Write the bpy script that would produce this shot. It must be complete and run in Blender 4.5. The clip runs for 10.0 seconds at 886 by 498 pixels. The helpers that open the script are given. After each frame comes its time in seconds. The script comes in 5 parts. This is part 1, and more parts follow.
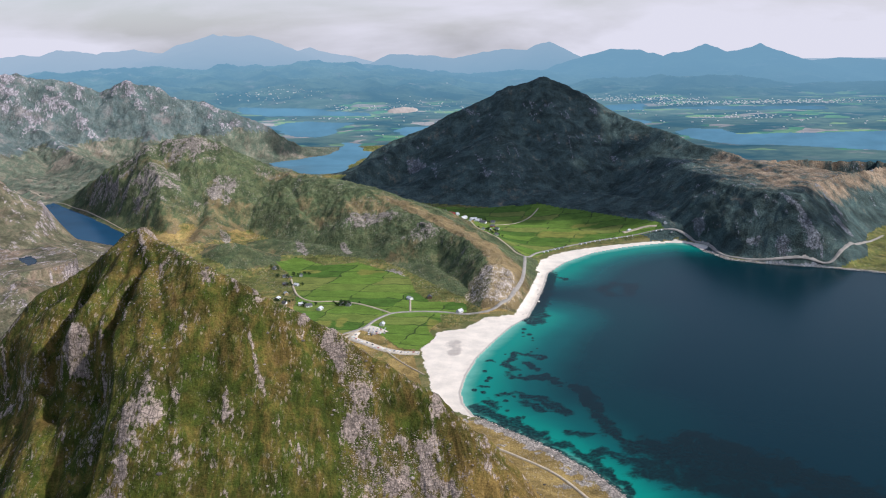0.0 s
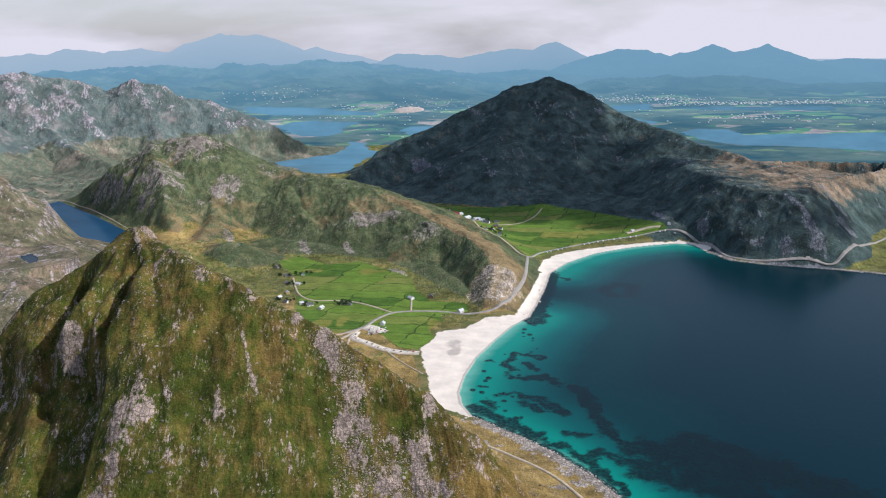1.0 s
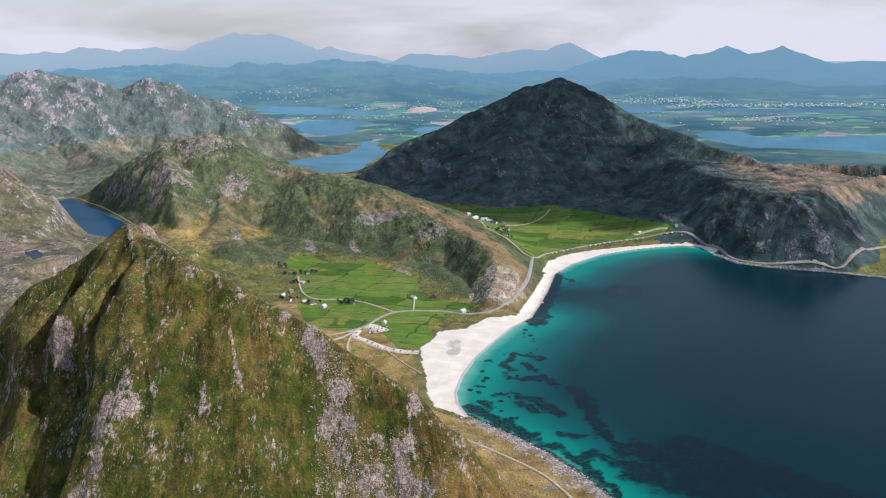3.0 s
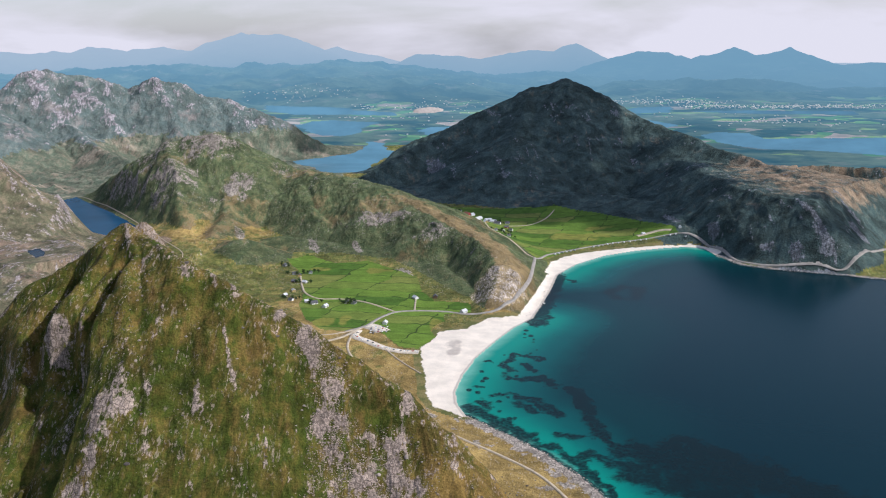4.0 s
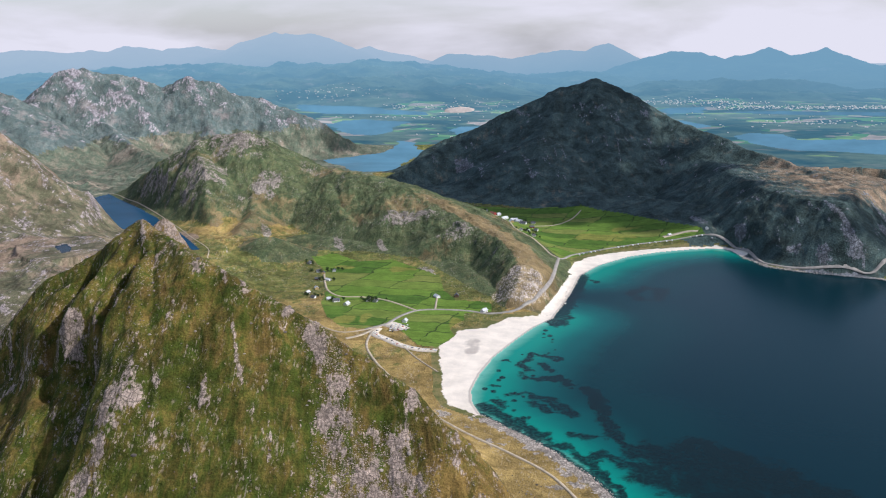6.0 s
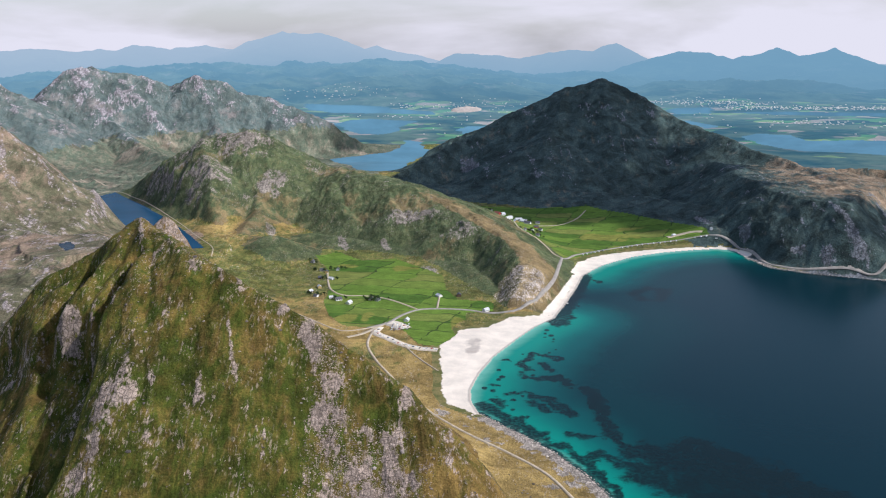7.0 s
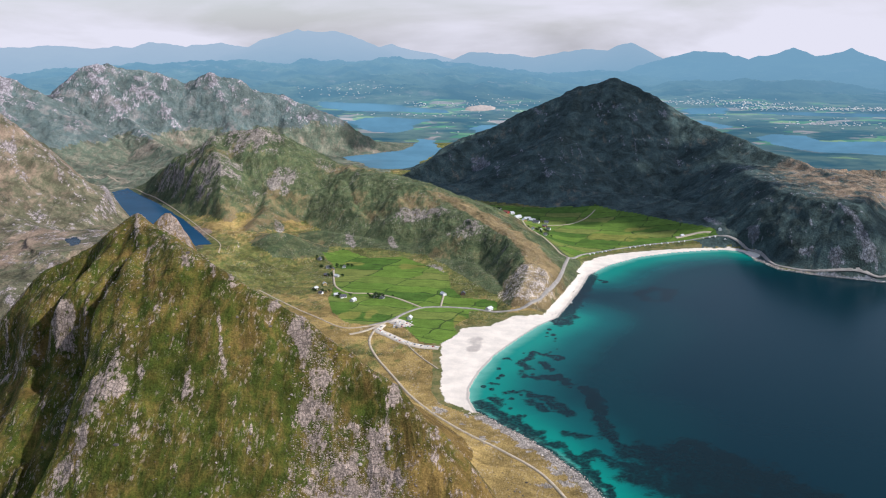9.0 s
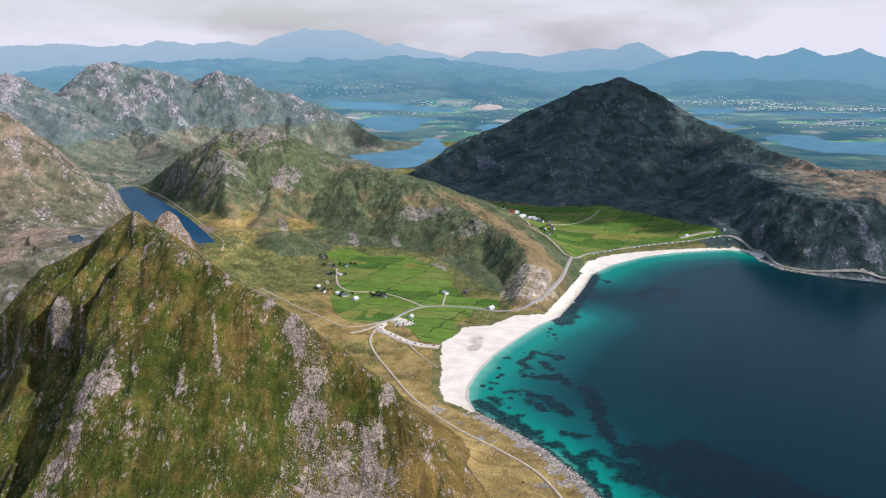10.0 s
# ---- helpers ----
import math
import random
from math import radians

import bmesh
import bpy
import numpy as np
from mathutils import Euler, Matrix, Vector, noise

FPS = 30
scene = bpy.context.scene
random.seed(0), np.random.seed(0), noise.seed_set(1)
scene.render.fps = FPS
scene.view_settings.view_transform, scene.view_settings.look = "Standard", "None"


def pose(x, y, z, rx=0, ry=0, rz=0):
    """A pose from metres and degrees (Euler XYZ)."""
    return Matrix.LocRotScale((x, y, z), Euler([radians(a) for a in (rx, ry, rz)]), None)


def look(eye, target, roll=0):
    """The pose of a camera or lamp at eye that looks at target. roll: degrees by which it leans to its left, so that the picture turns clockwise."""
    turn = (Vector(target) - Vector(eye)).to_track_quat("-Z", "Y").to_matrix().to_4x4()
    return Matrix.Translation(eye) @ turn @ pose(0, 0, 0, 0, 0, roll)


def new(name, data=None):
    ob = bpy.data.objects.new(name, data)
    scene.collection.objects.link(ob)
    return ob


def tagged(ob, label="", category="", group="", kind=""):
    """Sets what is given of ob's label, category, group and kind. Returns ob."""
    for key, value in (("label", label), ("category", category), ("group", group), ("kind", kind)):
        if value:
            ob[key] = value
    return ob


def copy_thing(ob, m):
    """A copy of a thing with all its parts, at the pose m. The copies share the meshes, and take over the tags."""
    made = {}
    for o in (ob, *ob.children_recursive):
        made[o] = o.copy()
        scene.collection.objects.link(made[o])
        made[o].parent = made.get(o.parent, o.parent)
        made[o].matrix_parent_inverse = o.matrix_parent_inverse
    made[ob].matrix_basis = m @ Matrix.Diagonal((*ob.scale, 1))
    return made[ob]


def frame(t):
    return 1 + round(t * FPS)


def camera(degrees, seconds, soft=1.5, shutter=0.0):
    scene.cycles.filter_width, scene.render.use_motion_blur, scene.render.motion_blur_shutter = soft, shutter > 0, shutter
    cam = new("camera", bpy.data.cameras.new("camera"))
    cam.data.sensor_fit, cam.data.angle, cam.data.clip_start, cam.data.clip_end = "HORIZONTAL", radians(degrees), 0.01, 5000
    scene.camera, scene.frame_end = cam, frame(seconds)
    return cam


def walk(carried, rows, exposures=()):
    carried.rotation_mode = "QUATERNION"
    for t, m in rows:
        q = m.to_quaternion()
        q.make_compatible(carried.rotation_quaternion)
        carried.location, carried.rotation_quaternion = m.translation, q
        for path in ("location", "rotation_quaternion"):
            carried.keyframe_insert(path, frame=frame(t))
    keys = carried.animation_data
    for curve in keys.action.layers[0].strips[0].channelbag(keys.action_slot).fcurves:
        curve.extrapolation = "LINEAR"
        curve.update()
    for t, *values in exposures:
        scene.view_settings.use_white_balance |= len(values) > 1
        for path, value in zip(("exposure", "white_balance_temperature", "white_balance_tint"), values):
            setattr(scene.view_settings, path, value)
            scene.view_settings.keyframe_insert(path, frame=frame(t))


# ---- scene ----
cam = camera(50.00, 10.0, 1.1)
PATH = [
    (0, (0.00, 0.00, 480.00), (-0.000, 97.770, 459.002), -1.158),
    (1, (12.63, 0.78, 479.60), (11.781, 98.546, 458.585), -0.998),
    (2, (25.32, 0.21, 479.34), (23.607, 97.962, 458.331), -0.843),
    (2.7, (34.23, -0.81, 479.22), (31.901, 96.941, 458.240), -0.737),
    (3.3, (41.87, -1.96, 479.16), (39.014, 95.776, 458.211), -0.648),
    (3.8, (48.25, -3.07, 479.14), (44.941, 94.661, 458.219), -0.576),
    (4.2, (53.35, -4.02, 479.13), (49.680, 93.708, 458.245), -0.518),
    (4.5, (57.17, -4.75, 479.13), (53.233, 92.974, 458.274), -0.476),
    (4.6, (58.44, -4.99, 479.13), (54.417, 92.727, 458.285), -0.462),
    (4.7, (59.72, -5.24, 479.13), (53.800, 92.378, 458.251), -0.657),
    (4.8, (60.99, -5.48, 479.14), (54.979, 92.127, 458.254), -0.643),
    (5.2, (66.09, -6.46, 479.15), (59.693, 91.129, 458.267), -0.589),
    (5.7, (72.45, -7.62, 479.19), (65.583, 89.927, 458.288), -0.521),
    (6.3, (80.07, -8.90, 479.23), (72.640, 88.609, 458.319), -0.441),
    (6.8, (86.41, -9.80, 479.28), (78.510, 87.669, 458.346), -0.374),
    (7.5, (95.26, -10.71, 479.35), (86.706, 86.689, 458.380), -0.281),
    (8.2, (104.07, -11.12, 479.42), (94.870, 86.216, 458.403), -0.189),
    (9, (114.09, -10.79, 479.49), (104.152, 86.459, 458.406), -0.084),
    (9.5, (120.32, -10.07, 479.53), (109.924, 87.116, 458.391), -0.019),
    (10, (126.52, -8.91, 479.55), (115.668, 88.215, 458.360), 0.045),
]
walk(cam, [(t, look(eye, target, roll)) for t, eye, target, roll in PATH], [(0, -0.06, 5950, 12), (10, 0.02, 5950, 12)])

# ---- light ----
SUN_DIR = Vector((0.72, -0.19, 0.665)).normalized()      # towards the sun
world = bpy.data.worlds.new("world")
scene.world = world
world.use_nodes = True
wn, wl = world.node_tree.nodes, world.node_tree.links
wn.clear()
w_out, w_bg = wn.new("ShaderNodeOutputWorld"), wn.new("ShaderNodeBackground")
w_sky = wn.new("ShaderNodeTexSky")
w_sky.sky_type, w_sky.sun_disc = "NISHITA", False
w_sky.sun_elevation = math.asin(SUN_DIR.z)
w_sky.sun_rotation = math.atan2(SUN_DIR.x, SUN_DIR.y)
w_sky.air_density, w_sky.dust_density = 1.0, 1.6
w_geo, w_sep = wn.new("ShaderNodeTexCoord"), wn.new("ShaderNodeSeparateXYZ")
w_map, w_noise, w_ramp = wn.new("ShaderNodeMapping"), wn.new("ShaderNodeTexNoise"), wn.new("ShaderNodeValToRGB")
w_mix, w_scale = wn.new("ShaderNodeMix"), wn.new("ShaderNodeVectorMath")
w_map.inputs["Scale"].default_value = (3.2, 3.2, 15.0)
w_map.inputs["Location"].default_value = (0.35, 0.1, 0.4)
w_noise.inputs["Scale"].default_value, w_noise.inputs["Detail"].default_value = 1.0, 7.0
w_noise.inputs["Roughness"].default_value, w_noise.inputs["Distortion"].default_value = 0.52, 0.3
w_ramp.color_ramp.elements[0].position, w_ramp.color_ramp.elements[1].position = 0.38, 0.58
w_ramp.color_ramp.elements[0].color, w_ramp.color_ramp.elements[1].color = (0.44,) * 3 + (1,), (1.0,) * 3 + (1,)
w_scale.operation = "SCALE"
w_scale.inputs["Scale"].default_value = 0.14
w_mix.data_type = "RGBA"
w_mix.inputs["B"].default_value = (0.85, 0.81, 0.855, 1)
wl.new(w_geo.outputs["Generated"], w_map.inputs["Vector"])
wl.new(w_map.outputs["Vector"], w_noise.inputs["Vector"])
wl.new(w_noise.outputs["Fac"], w_ramp.inputs["Fac"])
wl.new(w_sky.outputs["Color"], w_scale.inputs["Vector"])
wl.new(w_scale.outputs["Vector"], w_mix.inputs["A"])
w_up, w_fac = wn.new("ShaderNodeMapRange"), wn.new("ShaderNodeMath")
w_up.inputs[1].default_value, w_up.inputs[2].default_value = 0.04, 0.26
w_up.inputs[3].default_value, w_up.inputs[4].default_value = 1.0, 0.15
w_fac.operation = "MULTIPLY"
wl.new(w_geo.outputs["Generated"], w_sep.inputs[0])
wl.new(w_sep.outputs["Z"], w_up.inputs[0])
wl.new(w_ramp.outputs["Color"], w_fac.inputs[0])
wl.new(w_up.outputs[0], w_fac.inputs[1])
wl.new(w_fac.outputs[0], w_mix.inputs["Factor"])
wl.new(w_mix.outputs["Result"], w_bg.inputs["Color"])
w_bg.inputs["Strength"].default_value = 0.95
wl.new(w_bg.outputs["Background"], w_out.inputs["Surface"])

sun = new("sun", bpy.data.lights.new("sun", "SUN"))
sun.data.energy, sun.data.angle, sun.data.color = 3.9, radians(1.0), (1.0, 0.95, 0.87)
sun.matrix_world = look(SUN_DIR * 3000, (0, 0, 0))

# ---- materials ----


class Mat:
    """A small writer of node materials."""

    def __init__(self, name, roughness=0.9, specular=0.3):
        self.m = bpy.data.materials.new(name)
        self.m.use_nodes = True
        self.n, self.l = self.m.node_tree.nodes, self.m.node_tree.links
        self.b = self.n["Principled BSDF"]
        self.b.inputs["Roughness"].default_value = roughness
        self.b.inputs["Specular IOR Level"].default_value = specular
        self.pos = self.n.new("ShaderNodeNewGeometry").outputs["Position"]

    def put(self, socket, value):
        if isinstance(value, bpy.types.NodeSocket):
            self.l.new(value, socket)
        elif isinstance(value, tuple) and len(value) == 3 and socket.type == "RGBA":
            socket.default_value = (*value, 1)
        else:
            socket.default_value = value

    def attr(self, name):
        node = self.n.new("ShaderNodeAttribute")
        node.attribute_name = name
        return node.outputs["Fac"]

    def noise(self, size, detail=4.0, rough=0.55, distort=0.0, stretch=None):
        node = self.n.new("ShaderNodeTexNoise")
        vec = self.pos
        if stretch:
            mp = self.n.new("ShaderNodeMapping")
            mp.inputs["Scale"].default_value = stretch
            self.l.new(vec, mp.inputs["Vector"])
            vec = mp.outputs["Vector"]
        self.l.new(vec, node.inputs["Vector"])
        node.inputs["Scale"].default_value = 1.0 / size
        node.inputs["Detail"].default_value = detail
        node.inputs["Roughness"].default_value = rough
        node.inputs["Distortion"].default_value = distort
        return node.outputs["Fac"]

    def voronoi(self, size, feature="F1", out="Distance"):
        node = self.n.new("ShaderNodeTexVoronoi")
        node.feature = feature
        node.inputs["Scale"].default_value = 1.0 / size
        self.l.new(self.pos, node.inputs["Vector"])
        return node.outputs[out]

    def math(self, op, a, b=0.0, clamp=False):
        node = self.n.new("ShaderNodeMath")
        node.operation, node.use_clamp = op, clamp
        self.put(node.inputs[0], a)
        self.put(node.inputs[1], b)
        return node.outputs[0]

    def step(self, value, lo, hi, to_lo=0.0, to_hi=1.0):
        node = self.n.new("ShaderNodeMapRange")
        node.interpolation_type = "SMOOTHSTEP"
        self.put(node.inputs[0], value)
        for k, v in enumerate((lo, hi, to_lo, to_hi)):
            node.inputs[k + 1].default_value = v
        return node.outputs[0]

    def mix(self, fac, a, b):
        node = self.n.new("ShaderNodeMix")
        node.data_type = "RGBA"
        self.put(node.inputs["Factor"], fac)
        self.put(node.inputs["A"], a)
        self.put(node.inputs["B"], b)
        return node.outputs["Result"]

    def vary(self, colour, fac, lo, hi):
        """The colour, times lo to hi by fac."""
        node = self.n.new("ShaderNodeVectorMath")
        node.operation = "SCALE"
        self.put(node.inputs[0], colour)
        self.put(node.inputs["Scale"], self.step(fac, 0.3, 0.7, lo, hi))
        return node.outputs[0]

    def bump(self, height, strength, distance):
        node = self.n.new("ShaderNodeBump")
        node.inputs["Strength"].default_value = strength
        node.inputs["Distance"].default_value = distance
        self.put(node.inputs["Height"], height)
        self.l.new(node.outputs["Normal"], self.b.inputs["Normal"])

    def done(self, colour, rough=None):
        self.put(self.b.inputs["Base Color"], colour)
        if rough is not None:
            self.put(self.b.inputs["Roughness"], rough)
        return self.m


def turf_material(name, grass, grass2, heath, rock, fine, heathy=0.0, stony=0.0, patchy=1.0, flecks=0.0):
    """Mountain turf: two greens, brown heath, bare cracked rock, laid by the sheet's own masks and by grain. fine: size of the grain."""
    m = Mat(name, 0.95, 0.12)
    big, mid, small = m.noise(75, 4), m.noise(11 * fine, 6, 0.68), m.noise(1.8 * fine, 5, 0.72)
    streak = m.noise(9 * fine, 7, 0.66, 0.5, (1.0, 0.4, 0.5))
    fleck = m.noise(2.6 * fine, 4, 0.7, 0.3, (1.0, 0.35, 0.45))
    col = m.mix(m.step(m.math("ADD", m.math("MULTIPLY", mid, 0.5), m.math("MULTIPLY", streak, 0.5)), 0.40, 0.60), grass, grass2)
    brown = m.math("ADD", m.attr("dry"), m.math("ADD", m.math("MULTIPLY", streak, 1.1), m.math("MULTIPLY", big, 0.6)))
    col = m.mix(m.step(brown, 0.86 - heathy, 1.28 - heathy), col, heath)
    blotch = m.noise(26 * fine, 6, 0.62, 0.7)
    col = m.vary(m.vary(m.vary(col, small, 1 - 0.4 * patchy, 1 + 0.4 * patchy), big, 0.82, 1.18), blotch, 1 - 0.48 * patchy, 1 + 0.42 * patchy)
    dark = tuple(c * 0.45 for c in rock)
    stone = m.mix(m.step(m.math("ADD", m.math("MULTIPLY", mid, 0.5), m.math("MULTIPLY", fleck, 0.5)), 0.42, 0.60), dark, rock)
    stone = m.vary(m.vary(stone, small, 1 - 0.42 * patchy, 1 + 0.35 * patchy), blotch, 0.75, 1.2)
    crack = m.step(m.voronoi(5.5 * fine, "DISTANCE_TO_EDGE"), 0.0, 0.09)
    stone = m.mix(crack, tuple(c * 0.3 for c in rock), stone)
    bare = m.math("ADD", m.attr("rock"), m.math("ADD", m.math("MULTIPLY", fleck, 0.85), m.math("MULTIPLY", mid, 0.6)))
    col = m.mix(m.step(bare, 1.02 - stony, 1.14 - stony), col, stone)
    if flecks:
        tuft = m.math("MULTIPLY", m.step(m.noise(1.9 * fine, 3, 0.6, 0.4, (1.0, 0.32, 0.42)), 0.56, 0.64), m.step(m.noise(24 * fine, 4, 0.6, 0.3, (1.0, 0.5, 0.6)), 0.44, 0.58, 0.0, flecks))
        col = m.mix(tuft, col, m.vary(rock, small, 0.75, 1.25))
    m.bump(m.math("ADD", m.math("MULTIPLY", mid, 1.6), m.math("ADD", m.math("MULTIPLY", small, 0.5), m.math("MULTIPLY", fleck, 0.7))), 0.9, 2.6 * fine)
    return m.done(col)


M_NEAR = turf_material("near_turf", (0.050, 0.068, 0.010), (0.084, 0.088, 0.014), (0.180, 0.116, 0.034), (0.46, 0.36, 0.295), 1.0, 0.10, 0.09, 0.85, 0.5)
M_HILL = turf_material("hill_turf", (0.070, 0.096, 0.044), (0.124, 0.140, 0.066), (0.235, 0.172, 0.085), (0.39, 0.335, 0.285), 1.5, -0.08, 0.0, 0.62, 0.4)
# greens and rock tinted blue: haze before this mountain, put into its colours
M_DARK = turf_material("mountain_turf_hazed", (0.054, 0.083, 0.079), (0.070, 0.099, 0.089), (0.250, 0.185, 0.125), (0.27, 0.28, 0.30), 1.8, -0.10, 0.035)
# crag colours raised and blued to hold the haze of four kilometres
M_CRAG = turf_material("crag_turf_hazed", (0.112, 0.150, 0.142), (0.160, 0.190, 0.172), (0.270, 0.240, 0.225), (0.50, 0.455, 0.475), 2.6, -0.06, 0.0, 0.48)
# upland colours also lifted for haze
M_UPLAND = turf_material("upland_turf_hazed", (0.112, 0.140, 0.098), (0.180, 0.184, 0.130), (0.31, 0.255, 0.19), (0.44, 0.405, 0.40), 2.2, -0.04, 0.0, 0.65)
M_BLEACHED = turf_material("bleached_rock", (0.13, 0.12, 0.055), (0.19, 0.165, 0.085), (0.32, 0.24, 0.13), (0.66, 0.56, 0.48), 1.0, 0.0, -0.03, 1.0)
M_STONY = turf_material("stony_turf", (0.116, 0.116, 0.068), (0.185, 0.162, 0.102), (0.285, 0.205, 0.145), (0.50, 0.425, 0.405), 1.5, 0.0, 0.07, 0.75)
M_GROUND = turf_material("lowland_turf", (0.100, 0.118, 0.032), (0.185, 0.172, 0.052), (0.33, 0.230, 0.082), (0.55, 0.475, 0.41), 1.2, -0.07, 0.02, 0.8, 0.4)


def field_material():
    """Mown meadow in crooked strips, each with its own green, parted by thin dark ditches."""
    m = Mat("meadow", 0.95, 0.12)
    sep = m.n.new("ShaderNodeSeparateXYZ")
    m.l.new(m.pos, sep.inputs[0])
    x, y = sep.outputs["X"], sep.outputs["Y"]
    grain, mid, big = m.noise(2.5, 5, 0.65), m.noise(22, 4), m.noise(60, 2)
    bend = m.math("MULTIPLY", m.math("SUBTRACT", big, 0.5), 46.0)
    u = m.math("ADD", m.math("ADD", m.math("MULTIPLY", x, 0.16), m.math("MULTIPLY", y, 0.99)), bend)
    v = m.math("ADD", m.math("SUBTRACT", m.math("MULTIPLY", x, 0.94), m.math("MULTIPLY", y, 0.34)), bend)
    u, v = m.math("DIVIDE", u, 52.0), m.math("DIVIDE", v, 96.0)
    comb, white = m.n.new("ShaderNodeCombineXYZ"), m.n.new("ShaderNodeTexWhiteNoise")
    m.put(comb.inputs[0], m.math("FLOOR", u))
    m.put(comb.inputs[1], m.math("FLOOR", v))
    m.l.new(comb.outputs[0], white.inputs["Vector"])
    plot = white.outputs["Value"]
    col = m.mix(m.step(plot, 0.1, 0.5), (0.068, 0.130, 0.020), (0.125, 0.200, 0.030))
    col = m.mix(m.step(plot, 0.66, 0.92), col, (0.165, 0.19, 0.045))
    col = m.mix(m.step(m.math("ADD", m.attr("dry"), m.math("MULTIPLY", mid, 0.7)), 0.62, 0.95), col, (0.19, 0.195, 0.042))
    col = m.vary(m.vary(m.vary(col, mid, 0.82, 1.15), grain, 0.8, 1.2), m.noise(14, 3, 0.5, 0.0, (0.2, 3.0, 1.0)), 0.9, 1.1)
    lines = []
    for w, size in ((u, 52.0), (v, 96.0)):
        away = m.math("ABSOLUTE", m.math("SUBTRACT", m.math("FRACT", w), 0.5))
        lines.append(m.step(away, 0.5 - 2.2 / size, 0.5 - 0.9 / size))
    ditch = m.math("MULTIPLY", m.math("MAXIMUM", *lines), m.step(m.noise(34, 3), 0.38, 0.52, 0.0, 0.9))
    col = m.mix(ditch, col, (0.032, 0.052, 0.016))
    m.bump(grain, 0.4, 0.8)
    return m.done(col)


def sand_material():
    m = Mat("beach_sand", 0.9, 0.25)
    mid, grain = m.noise(30, 5, 0.6), m.noise(1.6, 4)
    col = m.vary((0.80, 0.705, 0.595), mid, 0.86, 1.06)
    col = m.mix(m.step(m.math("ADD", m.attr("wet"), m.math("MULTIPLY", m.noise(12, 5), 0.35)), 0.55, 0.95), col, (0.46, 0.40, 0.345))
    tuft = m.math("ADD", m.attr("dune"), m.math("MULTIPLY", m.math("SUBTRACT", m.noise(7, 5, 0.65), 0.5), 0.9))
    grass = m.vary(m.mix(m.step(mid, 0.4, 0.6), (0.10, 0.11, 0.03), (0.20, 0.165, 0.065)), grain, 0.7, 1.3)
    col = m.mix(m.step(tuft, 0.40, 0.58), m.vary(col, grain, 0.94, 1.05), grass)
    m.bump(grain, 0.2, 0.3)
    return m.done(col)


def sea_material():
    m = Mat("sea_water", 0.2, 0.5)
    m.b.inputs["IOR"].default_value = 1.125
    depth, weed, mid = m.attr("depth"), m.attr("weed"), m.noise(55, 5, 0.6, 0.5)
    d = m.math("ADD", depth, m.math("MULTIPLY", m.math("SUBTRACT", mid, 0.5), 0.10))
    col = m.mix(m.step(d, -0.02, 0.10), (0.16, 0.42, 0.33), (0.006, 0.225, 0.172))
    col = m.mix(m.step(d, 0.10, 0.42), col, (0.003, 0.086, 0.086))
    col = m.mix(m.step(d, 0.34, 0.72), col, (0.002, 0.028, 0.035))
    col = m.mix(m.step(d, 0.75, 1.3), col, (0.002, 0.020, 0.029))
    weedy = m.math("ADD", weed, m.math("MULTIPLY", m.math("SUBTRACT", m.noise(17, 8, 0.72, 0.9), 0.5), 2.0))
    col = m.mix(m.math("MULTIPLY", m.step(weedy, 0.25, 0.85), m.step(m.noise(5, 4), 0.25, 0.6, 0.72, 0.96)), col, (0.004, 0.013, 0.016))
    m.bump(m.math("ADD", m.noise(7, 5, 0.6), m.math("MULTIPLY", m.noise(60, 3), 0.6)), 0.10, 1.0)
    return m.done(col)


def lake_material(name, colour):
    m = Mat(name, 0.18, 0.5)
    m.b.inputs["IOR"].default_value = 1.06
    m.bump(m.noise(9, 4), 0.08, 1.0)
    return m.done(m.vary(colour, m.noise(160, 3), 0.9, 1.12))


M_FIELD, M_SAND, M_SEA = field_material(), sand_material(), sea_material()
M_POOL = lake_material("pool_water", (0.022, 0.036, 0.052))
M_LAKE = lake_material("lake_water", (0.014, 0.062, 0.125))


